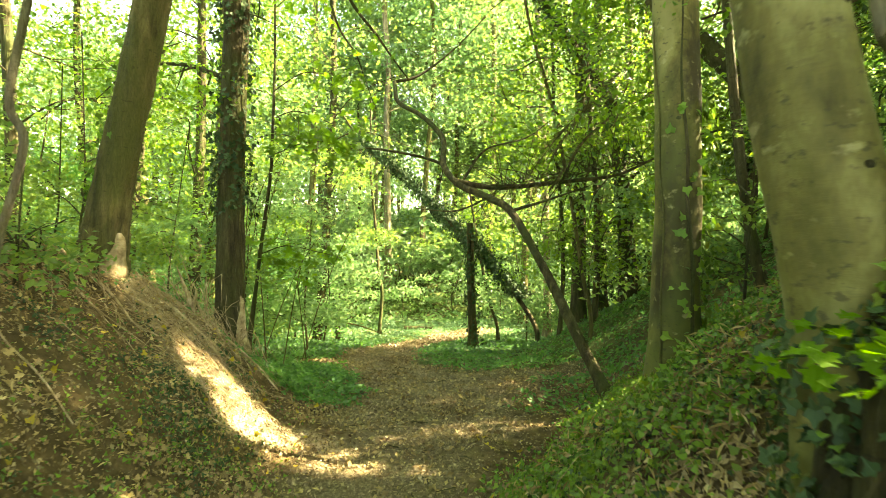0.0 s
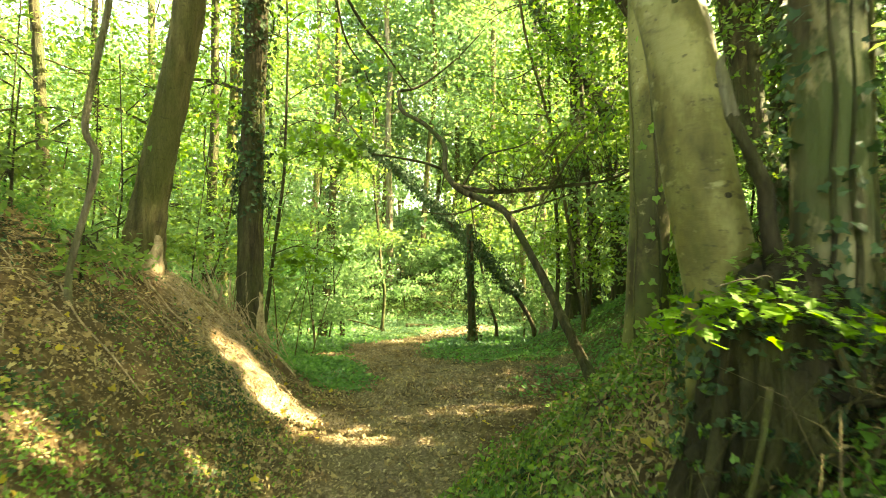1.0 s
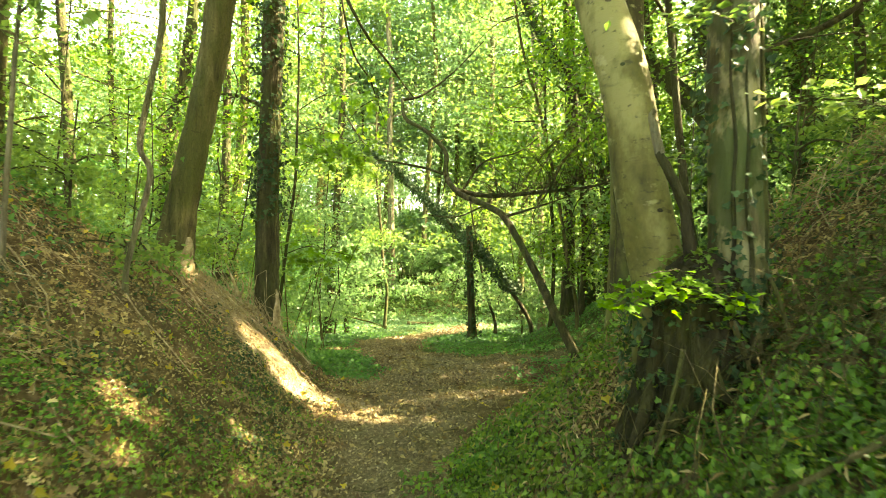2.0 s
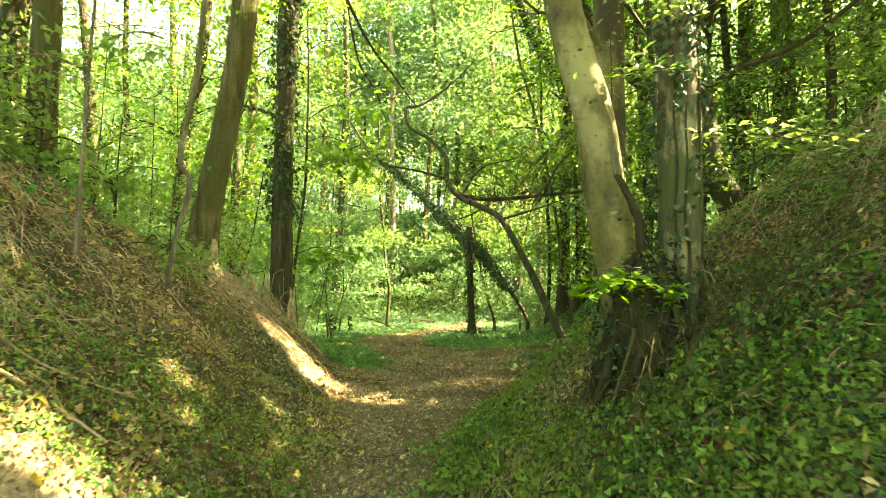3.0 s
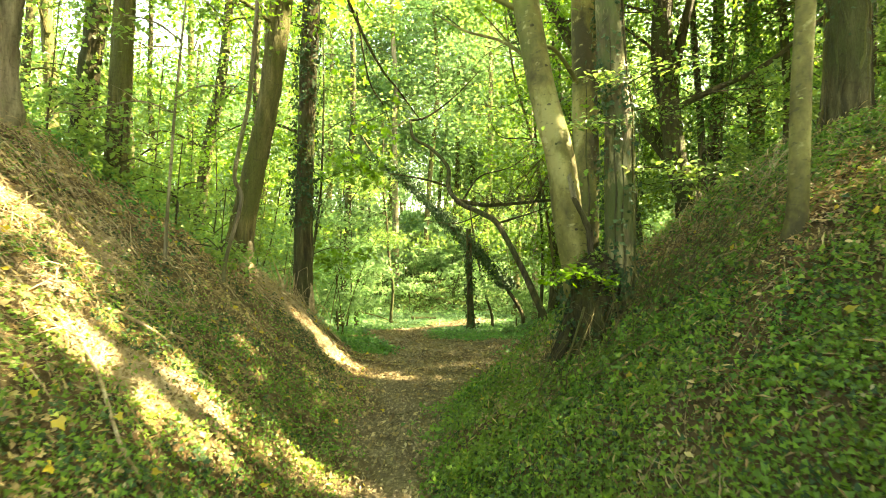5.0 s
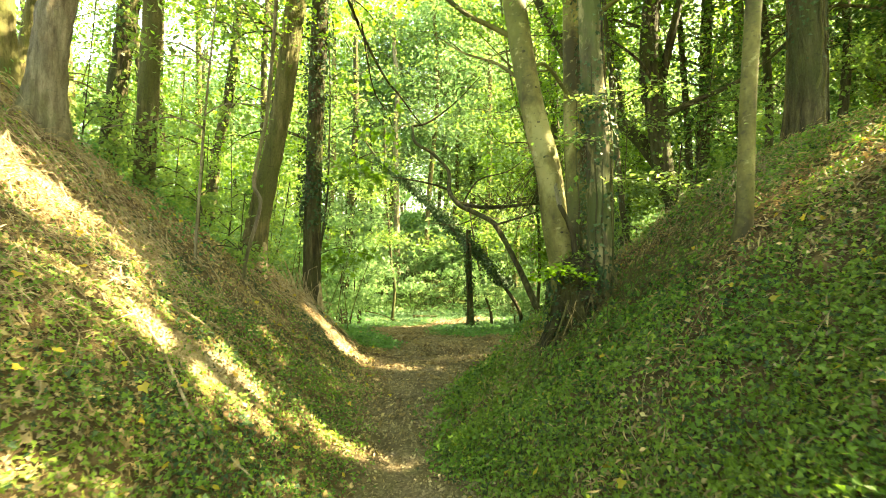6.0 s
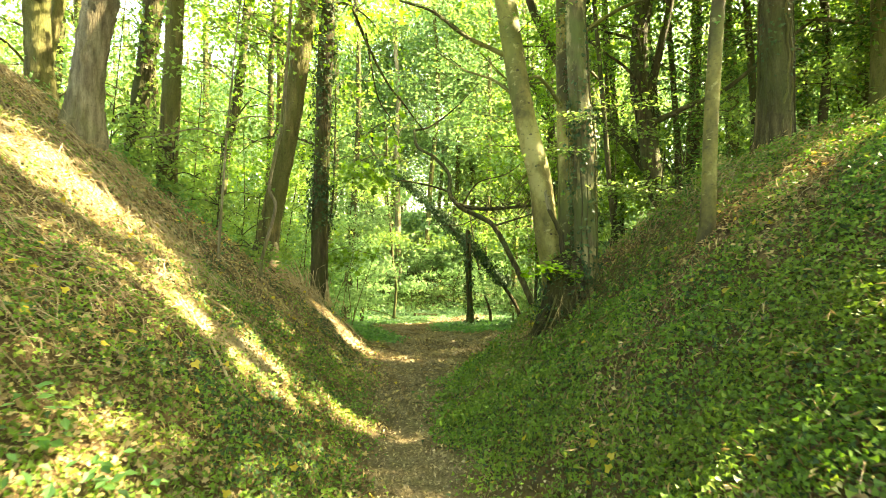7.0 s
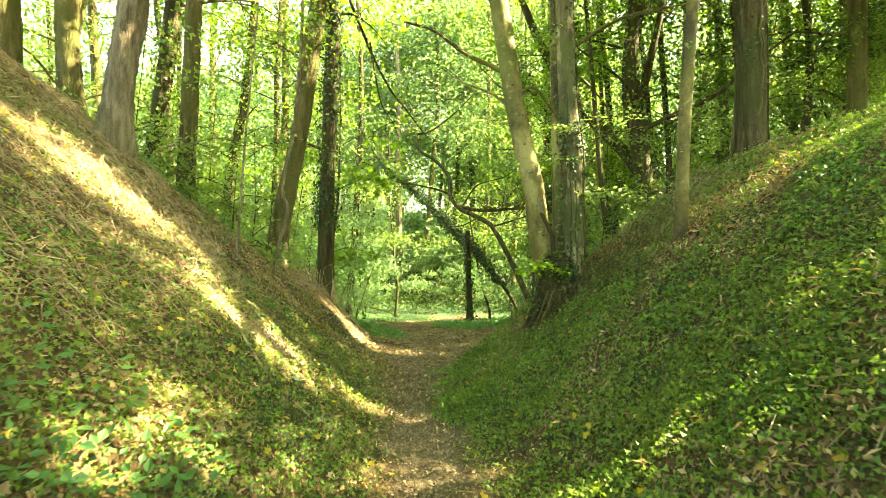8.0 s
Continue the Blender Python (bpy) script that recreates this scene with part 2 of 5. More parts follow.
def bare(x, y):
    """How far the bank is pale: dry worn earth on the crumbled edge under the leaning trees and the scuffed crest. The
    strips also follow the sun patches, whose brightness is put into the colour.
    """
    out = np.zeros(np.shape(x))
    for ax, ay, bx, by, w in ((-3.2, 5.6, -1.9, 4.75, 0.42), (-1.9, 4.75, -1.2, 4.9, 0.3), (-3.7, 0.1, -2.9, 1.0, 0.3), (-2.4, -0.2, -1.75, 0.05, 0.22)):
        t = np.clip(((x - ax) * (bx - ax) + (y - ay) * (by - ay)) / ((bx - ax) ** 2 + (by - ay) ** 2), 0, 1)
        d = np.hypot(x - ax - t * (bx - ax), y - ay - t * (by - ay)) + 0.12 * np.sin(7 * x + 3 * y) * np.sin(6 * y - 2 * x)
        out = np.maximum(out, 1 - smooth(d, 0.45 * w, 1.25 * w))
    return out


def quick_mesh(name, verts, faces, mat, smooth_shade=False):
    me = bpy.data.meshes.new(name)
    verts = np.asarray(verts, np.float32)
    faces = np.asarray(faces, np.int32)
    k = faces.shape[1]
    me.vertices.add(len(verts))
    me.vertices.foreach_set("co", verts.ravel())
    me.loops.add(faces.size)
    me.loops.foreach_set("vertex_index", faces.ravel())
    me.polygons.add(len(faces))
    me.polygons.foreach_set("loop_start", np.arange(0, faces.size, k, dtype=np.int32))
    me.polygons.foreach_set("use_smooth", np.full(len(faces), smooth_shade))
    me.update(calc_edges=True)
    if mat:
        me.materials.append(mat)
    return me


def axis_steps(spans):
    out = []
    for lo, hi, step in spans:
        out.append(np.arange(lo, hi, step))
    return np.concatenate(out)


def build_ground():
    xs = axis_steps([(-420, -60, 40), (-60, -16, 2.0), (-16, -7, 0.4), (-7, 7, 0.09), (7, 16, 0.4), (16, 60, 2.0), (60, 421, 40)])
    ys = axis_steps([(-300, -40, 40), (-40, -8, 1.5), (-8, 13, 0.1), (13, 30, 0.4), (30, 90, 2), (90, 601, 45)])
    X, Y = np.meshgrid(xs, ys)
    Z = land(X, Y)
    Z = Z - 0.03 * trodden(X, Y)
    v = np.stack([X, Y, Z], -1).reshape(-1, 3)
    nx, ny = len(xs), len(ys)
    i = (np.arange(ny - 1)[:, None] * nx + np.arange(nx - 1)[None]).ravel()
    me = quick_mesh("ground", v, np.stack([i, i + 1, i + nx + 1, i + nx], 1), ground_material(), True)
    a = me.attributes.new("trodden", "FLOAT", "POINT")
    a.data.foreach_set("value", trodden(v[:, 0], v[:, 1]).astype(np.float32))
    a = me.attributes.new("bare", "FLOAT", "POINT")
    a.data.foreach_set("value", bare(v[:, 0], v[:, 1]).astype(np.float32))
    a = me.attributes.new("grassy", "FLOAT", "POINT")
    a.data.foreach_set("value", ((1 - trodden(v[:, 0], v[:, 1])) * smooth(v[:, 1], 7, 11) * (1 - smooth(v[:, 1], 40, 60)) * 0.9).astype(np.float32))
    return tagged(new("ground", me), "brown woodland soil with a sunken trodden leaf-strewn path", "ground", kind="structure")


build_ground()


# ---------------------------------------------------------------- helpers for things
def part(name, me, parent, label=""):
    ob = new(name, me)
    if parent:
        ob.parent = parent
        ob.matrix_parent_inverse = parent.matrix_basis.inverted()
    if label:
        tagged(ob, label)
    return ob


def thing(name, x, y, z, label, category, group="", kind=""):
    ob = new(name)
    ob.empty_display_size = 0.2
    ob.matrix_basis = pose(x, y, z)
    return tagged(ob, label, category, group, kind)


def curve_points(pts, per=6):
    """A smooth line through the given points."""
    p = np.asarray(pts, float)
    if len(p) == 2:
        return p[0] + (p[1] - p[0]) * np.linspace(0, 1, per + 1)[:, None]
    ext = np.vstack([2 * p[0] - p[1], p, 2 * p[-1] - p[-2]])
    out = []
    for i in range(1, len(ext) - 2):
        a, b, c, d = ext[i - 1:i + 3]
        t = np.linspace(0, 1, per, endpoint=False)[:, None]
        out.append(0.5 * (2 * b + (c - a) * t + (2 * a - 5 * b + 4 * c - d) * t ** 2 + (3 * b - a - 3 * c + d) * t ** 3))
    out.append(p[-1:])
    return np.vstack(out)


def tube(path, radii, sides, knobbly=0.0, seed=0, furrow=0.0):
    """Vertices and quads of a tapering round limb along a path."""
    path = np.asarray(path, float)
    n = len(path)
    tan = np.gradient(path, axis=0)
    tan /= np.linalg.norm(tan, axis=1)[:, None] + 1e-9
    ref = np.array([1.0, 0.13, 0.07]) if abs(tan[:, 0]).mean() < 0.75 else np.array([0.1, 1.0, 0.05])
    u = np.cross(tan, ref)
    u /= np.linalg.norm(u, axis=1)[:, None] + 1e-9
    w = np.cross(tan, u)
    a = np.linspace(0, 2 * math.pi, sides, endpoint=False)
    r = np.asarray(radii, float)[:, None] * np.ones((1, sides))
    if knobbly:
        k = np.arange(n)[:, None]
        r = r * (1 + knobbly * (0.5 * np.sin(2 * a + 0.11 * k + seed) + 0.35 * np.sin(3 * a - 0.17 * k + 2 * seed) + 0.25 * np.sin(5 * a + 0.5 * k + seed)
                                + 0.25 * np.sin(0.9 * k + a + seed)))
    if furrow:
        k = np.arange(n)[:, None]
        ridge = np.abs(np.sin(6.5 * a + 0.8 * np.sin(0.35 * k + seed) + 0.5 * np.sin(0.9 * k)))
        r = r * (1 + furrow * (ridge - 0.6) + 0.5 * furrow * np.sin(17 * a + 1.3 * k))
    v = path[:, None] + r[..., None] * (np.cos(a)[None, :, None] * u[:, None] + np.sin(a)[None, :, None] * w[:, None])
    i, j = np.meshgrid(np.arange(n - 1), np.arange(sides), indexing="ij")
    j2 = (j + 1) % sides
    f = np.stack([i * sides + j, i * sides + j2, (i + 1) * sides + j2, (i + 1) * sides + j], -1).reshape(-1, 4)
    return v.reshape(-1, 3), f


def join(pieces):
    vs, fs, at = [], [], 0
    for v, f in pieces:
        vs.append(v)
        fs.append(f + at)
        at += len(v)
    return np.vstack(vs), np.vstack(fs)


# leaf outlines: length along x, width along y, a fold along the midrib
OVAL = (np.array([(0, 0, 0), (0.5, 0.3, 0.07), (1, 0, -0.06), (0.5, -0.3, 0.07)]), [(0, 2, 1), (0, 3, 2)])
IVYL = (np.array([(0, 0, 0), (-0.12, 0.34, 0.05), (0.32, 0.5, 0.06), (0.5, 0.2, 0.02), (1, 0, -0.06), (0.5, -0.2, 0.02), (0.32, -0.5, 0.06), (-0.12, -0.34, 0.05)]),
        [(0, 2, 1), (0, 3, 2), (0, 4, 3), (0, 5, 4), (0, 6, 5), (0, 7, 6)])
LOBED = (np.array([(0, 0, 0), (-0.05, 0.3, 0), (0.2, 0.22, 0), (0.35, 0.62, 0.05), (0.5, 0.22, 0), (0.66, 0.3, 0.02), (1, 0, -0.1),
                   (0.66, -0.3, 0.02), (0.5, -0.22, 0), (0.35, -0.62, 0.05), (0.2, -0.22, 0), (-0.05, -0.3, 0)]),
         [(0, 2, 1), (0, 4, 2), (2, 4, 3), (0, 6, 4), (4, 6, 5), (0, 8, 6), (6, 8, 7), (0, 10, 8), (8, 10, 9), (0, 11, 10)])


IVY5 = (np.array([(0, 0, 0), (0.08, 0.46, 0.05), (0.36, 0.24, 0.02), (1, 0, -0.08), (0.36, -0.24, 0.02), (0.08, -0.46, 0.05)]), [(0, 2, 1), (0, 3, 2), (0, 4, 3), (0, 5, 4)])
KITE = (np.array([(0, 0, 0), (0.22, 0.46, 0.05), (1, 0, -0.06), (0.22, -0.46, 0.05)]), [(0, 2, 1), (0, 3, 2)])
STRAW = (np.array([(0, 0, 0), (0.5, 0.07, 0.1), (1, 0, -0.05), (0.5, -0.07, 0.1)]), [(0, 2, 1), (0, 3, 2)])


def leaves(name, at, size, normal, shape, mat, tilt=0.5, heading=None):
    """Many leaves as one mesh: each lies across its normal, turned at random and tilted by chance."""
    n = len(at)
    nrm = np.asarray(normal, float) * np.ones((n, 3)) + rng.normal(0, tilt, (n, 3))
    nrm /= np.linalg.norm(nrm, axis=1)[:, None] + 1e-9
    d = rng.normal(0, 1, (n, 3)) if heading is None else heading + rng.normal(0, 0.35, (n, 3))
    d -= nrm * (d * nrm).sum(1)[:, None]
    d /= np.linalg.norm(d, axis=1)[:, None] + 1e-9
    e = np.cross(nrm, d)
    tv, tf = shape
    size = np.asarray(size) * np.ones(n)
    v = at[:, None] + size[:, None, None] * (tv[None, :, :1] * d[:, None] + tv[None, :, 1:2] * e[:, None] + tv[None, :, 2:] * nrm[:, None])
    f = np.asarray(tf)[None] + (np.arange(n) * len(tv))[:, None, None]
    return quick_mesh(name, v.reshape(-1, 3), f.reshape(-1, 3), mat)


# gaps cut into the leaf cover to place the sun patches: from, to, half width
GAPS = [((-3.85, -0.3, 2.78), (-3.3, 0.4, 2.23), 0.52), ((-3.3, 0.5, 2.2), (-2.78, 1.0, 1.65), 0.46), ((-3.0, -0.7, 2.0), (-2.75, -0.6, 1.82), 0.02),
        ((-2.43, -0.25, 1.53), (-1.7, 0.05, 0.83), 0.33), ((-1.8, -2.65, 1.08), (-1.5, -2.5, 0.85), 0.05), ((-2.15, -1.78, 1.28), (-1.65, -1.72, 0.86), -0.04), ((-1.76, -2.05, 1.0), (-1.35, -2.3, 0.7), 0.06),
        ((-1.15, 0.38, 0.29), (-0.85, 0.5, 0.14), 0.06), ((-0.85, 0.5, 0.14), (-0.3, 0.42, 0.09), 0.0),
        ((-2.15, 5.05, 0.5), (-1.75, 4.8, 0.2), 0.3), ((-1.6, 4.75, 0.1), (-0.4, 4.2, -0.05), 0.17), ((-0.4, 4.2, -0.05), (0.1, 3.9, -0.05), 0.11),
        ((-3.1, 5.14, 1.4), (-2.7, 5.45, 0.96), 0.06),
        ((0.4, 5.65, -0.1), (0.95, 5.6, -0.1), 0.24), ((1.4, 5.25, 0.0), (1.55, 5.2, 0.05), 0.12), ((1.2, 9.6, -0.45), (2.5, 9.8, -0.3), 0.25),
        ((-3.0, 10.7, -0.6), (-2.3, 10.7, -0.55), 0.3), ((-2.0, 1.95, 0.78), (-1.96, 1.95, 0.75), 0.11), ((-1.62, 2.65, 0.34), (-1.58, 2.65, 0.3), 0.09),
        ((2.3, 0.5, 2.0), (2.6, -0.1, 2.15), 0.09), ((1.1, 1.45, 2.1), (0.95, 1.7, 3.1), 0.1), ((1.43, 1.16, 2.6), (1.43, 1.18, 3.1), 0.08), ((-4.05, 1.55, 3.4), (-3.9, 1.5, 4.5), 0.06), ((2.0, 4.1, 2.0), (2.0, 4.1, 2.6), 0.1), ((0.2, 20.0, -1.4), (1.8, 20.6, -1.3), 0.6), ((-4.6, 19.5, -1.4), (-3.0, 20.5, -1.4), 0.5), ((0.2, 12.6, -0.6), (1.8, 12.9, -0.4), 0.25),
        ((-4.6, 26.3, -0.6), (-4.0, 26.6, -0.4), 0.3), ((-1.6, 26.2, -0.6), (-0.6, 26.4, -0.5), 0.25), ((1.4, 26.6, -0.4), (2.6, 26.8, -0.3), 0.3), ((3.9, 26.0, -0.7), (4.4, 26.3, -0.6), 0.3)]
# leaf cover thinned to brighten the clearing, its edges and the banks: from, to, half width
THIN = [((-6, 18, 3.6), (5, 23, 4.2), 3.2), ((-4, 12, 3.2), (4, 13, 3.5), 1.8), ((-8, 6, 4), (-5, 12, 4), 2.5), ((-6, 27, 2.5), (6, 29, 2.5), 4.0),
        ((-14, 1, 5.5), (-5, 4, 6), 2.6), ((-13, 8, 5), (-4.6, 9, 5.5), 3.2), ((0.0, 5.4, 0), (1.6, 7.6, 0), 0.6), ((-5.4, 4.6, 3.4), (-4.4, 6.4, 3.0), 0.5),
        ((-5, 13, 1.5), (4, 17, 1.5), 2.5), ((-6, 23, 1.0), (6, 24, 1.0), 2.5), ((3.2, 8.5, 4.5), (5.5, 13, 5), 1.1), ((-6, 5, 3.8), (-3.8, 8.5, 2.5), 1.2)]


def near_ray(p, a, b):
    """How far points lie from the sheet of sun rays that meets the line from a to b, and where along it."""
    s = np.array(SUN)
    a, b = np.array(a), np.array(b)
    pa = p - a
    pa = pa - np.outer(pa @ s, s)
    ab = b - a
    ab = ab - (ab @ s) * s
    t = np.clip(pa @ ab / (ab @ ab), 0, 1)
    return np.linalg.norm(pa - t[:, None] * ab, axis=1), t


def in_gap(p):
    """Which points stand in the way of the sun to one of the bright places, or where the cover is thin."""
    hit = np.zeros(len(p), bool)
    for a, b, w in GAPS:
        d, t = near_ray(p, a, b)
        edge = (w + 0.13) * (1 + 0.22 * np.sin(7 * t + 5 * a[0]) + 0.16 * np.sin(17 * t + 3 * a[1])) + rng.normal(0, 0.05, len(p))
        hit |= (d < edge) & (rng.uniform(0, 1, len(p)) < 0.96)
    luck = rng.uniform(0, 1, len(p))
    for a, b, w in THIN:
        hit |= (near_ray(p, a, b)[0] < w) & (luck < 0.76) & (p[:, 2] > 4.5)
    return hit


def sprays(centres, radius, count, flat=0.16):
    """Leaf places in flat layered sprays round the centres."""
    c = np.repeat(np.asarray(centres, float), count, 0)
    n = len(c)
    a, r = rng.uniform(0, 2 * math.pi, n), np.sqrt(rng.uniform(0, 1, n))
    rad = np.repeat(np.asarray(radius) * np.ones(len(centres)), count)
    p = c + np.stack([np.cos(a) * r * rad, np.sin(a) * r * rad, rng.normal(0, flat, n) * rad - 0.18 * rad * r * r], 1)
    return p


def clear_of_eye(p):
    """Leaves keep off the line along which one walks, off the open hollow above the path, and mostly off the gap before the forked tree."""
    near = (p[:, 1] < 6.5) & (p[:, 1] > -9) & (np.abs(p[:, 0] + 0.1) < 1.3 + 0.25 * np.abs(p[:, 2] - 1.7)) & (p[:, 2] < 4.6)
    ahead = np.maximum(p[:, 1], 0.1)
    open_air = (ahead > 5) & (ahead < np.clip(13.4 + 0.7 * (0.96 - p[:, 0]), 13.4, 16.0)) & (np.abs(p[:, 0] + 0.03 * ahead) < 0.115 * ahead) & (p[:, 2] < 1.7 + 0.24 * ahead)
    slot = (p[:, 1] > 1.5) & (p[:, 1] < 6.0) & (p[:, 0] > 0.37 * (p[:, 1] + 2.84)) & (p[:, 0] < 0.44 * (p[:, 1] + 4.85)) & (p[:, 2] < 6.8) & (rng.uniform(0, 1, len(p)) < 0.85)
    return ~near & ~open_air & ~slot


# ---------------------------------------------------------------- trees
def grow(pts, height):
    """Carry a trunk's line on upwards to its full height."""
    p = [np.array(q, float) for q in pts]
    d = (p[-1] - p[-2]) / np.linalg.norm(p[-1] - p[-2])
    while p[-1][2] < height:
        d = d * 0.8 + np.array([rng.normal(0, 0.05), rng.normal(0, 0.05), 0.3])
        d /= np.linalg.norm(d)
        p.append(p[-1] + d * 1.6)
    return p


def ivy_on(path, radii, lo, hi, count, spread=0.05, side=None):
    """Places and normals of ivy leaves that clothe a trunk between two heights."""
    ok = np.where((path[:, 2] >= lo) & (path[:, 2] <= hi))[0]
    if len(ok) < 2:
        ok = np.arange(len(path))
    k = rng.choice(ok[:-1] if len(ok) > 1 else ok, count)
    t = rng.uniform(0, 1, count)
    k2 = np.minimum(k + 1, len(path) - 1)
    c = path[k] + (path[k2] - path[k]) * t[:, None]
    a = rng.uniform(0, 2 * math.pi, count) if side is None else rng.normal(side, 0.9, count)
    n = np.stack([np.cos(a), np.sin(a), np.full(count, 0.25)], 1)
    r = radii[k] + np.abs(rng.normal(0, spread, count)) + 0.015
    clump = np.sin(3.1 * c[:, 2] + 2 * np.sin(a)) + np.sin(7.7 * c[:, 2] - 3 * a)
    keep = clump > rng.normal(-0.5, 0.7, count)
    return (c + n * r[:, None])[keep], n[keep]


def make_tree(label, pts, r0, height, bark, crown=(40, 0.8, 60, 0.11), low=3.0, reach=2.5, flare=1.7, ivy=None, r_top=None, name="tree", leaf=LEAF, extra=(), sides=18, limbs=None, category="tree", lean_limbs=None, shape=OVAL, vines=0, scar=None, group="", ivy_leaf=IVY):
    """A tree: trunk with root flare, limbs, a crown of leaf sprays and, on some, ivy.
    crown: sprays, their radius, leaves in each, leaf length. low: lowest limb over the base. extra: limbs along given lines (points, radius)."""
    pts = [np.array(p, float) for p in pts]
    base = pts[0].copy()
    base[2] = land(base[0], base[1])
    pts = [np.array([base[0], base[1], base[2] - 0.25])] + [p for p in pts if p[2] > base[2] + 0.12]
    if len(pts) < 2:
        pts.append(base + np.array([0, 0, 1.0]))
    pts = grow(pts, height)
    path = curve_points(pts, 7)
    up = path[:, 2] - base[2]
    top = r_top if r_top else r0 * 0.45
    radii = top + (r0 - top) * np.clip(1 - up / (height - base[2] + 0.01), 0, 1) ** 0.8
    radii = radii * (1 + (flare - 1) * np.exp(-np.clip(up, 0, 9) / (1.3 * r0 + 0.05)))
    seed = rng.uniform(0, 9)
    root = thing(name, base[0], base[1], base[2], label, category, group)
    rugged = bark in (ROUGH, PALE, DARK) and sides >= 18 and base[1] < 10
    if rugged:
        path = curve_points(path, 3)
        up = path[:, 2] - base[2]
        radii = np.interp(np.arange(len(path)) / 3, np.arange(len(radii)), radii)
    v, f = tube(path, radii, 44 if rugged else sides, 0.09, seed, 0.055 if rugged else 0.0)
    trunk = part("trunk", quick_mesh("trunk", v, f, bark, True), root)
    n_s, rad, per, size = crown
    n_l = limbs if limbs is not None else max(4, n_s // 6)
    centres = []
    for i in range(n_l):
        h = base[2] + low + (height - base[2] - low) * (i + rng.uniform(0, 1)) / n_l
        k = int(np.argmin(np.abs(path[:, 2] - h)))
        a = rng.uniform(0, 2 * math.pi) if lean_limbs is None else rng.normal(lean_limbs, 0.8)
        ln = reach * rng.uniform(0.6, 1.15)
        d = np.array([math.cos(a), math.sin(a), rng.uniform(0.0, 0.45)])
        q = [path[k], path[k] + d * ln * 0.35 + [0, 0, 0.1 * ln], path[k] + d * ln * 0.7 + rng.normal(0, 0.08 * ln, 3), path[k] + d * ln + [0, 0, rng.uniform(-0.25, 0.05) * ln]]
        c = curve_points(q, 5)
        rr = np.linspace(max(0.01, radii[k] * 0.22), 0.006, len(c))
        far = base[1] > 8.5 or name == "bush"
        bits = [tube(c, rr, 4 if far else 6)]
        for _ in range(3 if far else 5):
            k0 = int(rng.integers(len(c) // 4, len(c) - 1))
            dd = rng.normal(0, 1, 3) * [1, 1, 0.5] + d
            dd /= np.linalg.norm(dd)
            tl = ln * rng.uniform(0.2, 0.45)
            q = np.array([c[k0], c[k0] + dd * tl * 0.5 + rng.normal(0, 0.05 * tl, 3), c[k0] + dd * tl + [0, 0, -0.08 * tl]])
            bits.append(tube(q, [rr[k0] * 0.6, rr[k0] * 0.4, 0.002], 3 if far else 5))
        v, f = join(bits)
        part("limb", quick_mesh("limb", v, f, bark, True), root)
        m = max(1, n_s // max(1, n_l))
        for _ in range(m):
            t = rng.uniform(0.3, 1.05)
            b = path[k] + (c[-1] - path[k]) * t
            centres.append(b + rng.normal(0, 1, 3) * [0.28 * ln, 0.28 * ln, 0.14 * ln])
    for q, r in extra:
        c = curve_points(q, 6)
        v, f = tube(c, np.linspace(r, r * 0.3, len(c)), 8, 0.06, seed)
        part("limb", quick_mesh("limb", v, f, bark, True), root)
    if n_s:
        p = sprays(centres, rad * rng.uniform(0.6, 1.2, len(centres)), per)
        p = p[clear_of_eye(p) & ~in_gap(p) & (p[:, 2] > land(p[:, 0], p[:, 1]) + 0.15)]
        if len(p):
            part("crown", leaves("crown", p, size * rng.uniform(0.6, 1.25, len(p)), (0, 0, 1), shape, leaf, 0.75), root)
    for i in range(vines):
        turn = rng.uniform(0, 2 * math.pi)
        end = int(np.argmin(np.abs(up - rng.uniform(1.5, 5))))
        k = np.arange(2, max(end, 8))
        ang = turn + 0.14 * np.sin(0.23 * k + i) + 0.06 * np.sin(0.9 * k + 2 * i) + 0.008 * k * rng.normal()
        c = path[k] + (radii[k] + 0.006)[:, None] * np.stack([np.cos(ang), np.sin(ang), 0 * ang], 1)
        v, f = tube(curve_points(c, 2), np.linspace(rng.uniform(0.01, 0.022), 0.004, (len(c) - 1) * 2 + 1), 6, 0.2, seed + i)
        part("ivy_stem", quick_mesh("ivy_stem", v, f, ROUGH if i % 3 == 0 else DARK, True), trunk, "woody clinging ivy stem")
    if scar:
        a0, a1, h0, h1 = scar
        t = np.linspace(0, 1, 12)
        hh = base[2] + h0 + (h1 - h0) * t
        cx = np.stack([np.interp(hh, path[:, 2], path[:, q]) for q in range(3)], 1)
        rr = np.interp(hh, path[:, 2], radii) * 1.06 + 0.012
        aa = 0.5 * (a0 + a1) + 0.25 * t[:, None] + np.linspace(-0.5, 0.5, 8)[None] * (a1 - a0) * (1.25 - t)[:, None] + 0.06 * np.sin(11 * t)[:, None]
        bulge = np.concatenate([[-0.03], np.full(6, 0.0), [-0.03]])[None] - 0.03 * (np.abs(t - 0.5) > 0.45)[:, None]
        v = cx[:, None] + (rr[:, None] + bulge)[..., None] * np.stack([np.cos(aa), np.sin(aa), 0 * aa], -1)
        i, j = np.meshgrid(np.arange(11), np.arange(7), indexing="ij")
        f = np.stack([i * 8 + j, i * 8 + j + 1, (i + 1) * 8 + j + 1, (i + 1) * 8 + j], -1).reshape(-1, 4)
        part("bare_wood", quick_mesh("bare_wood", v.reshape(-1, 3), f, DRY, True), trunk, "pale bare wood where the bark is gone")
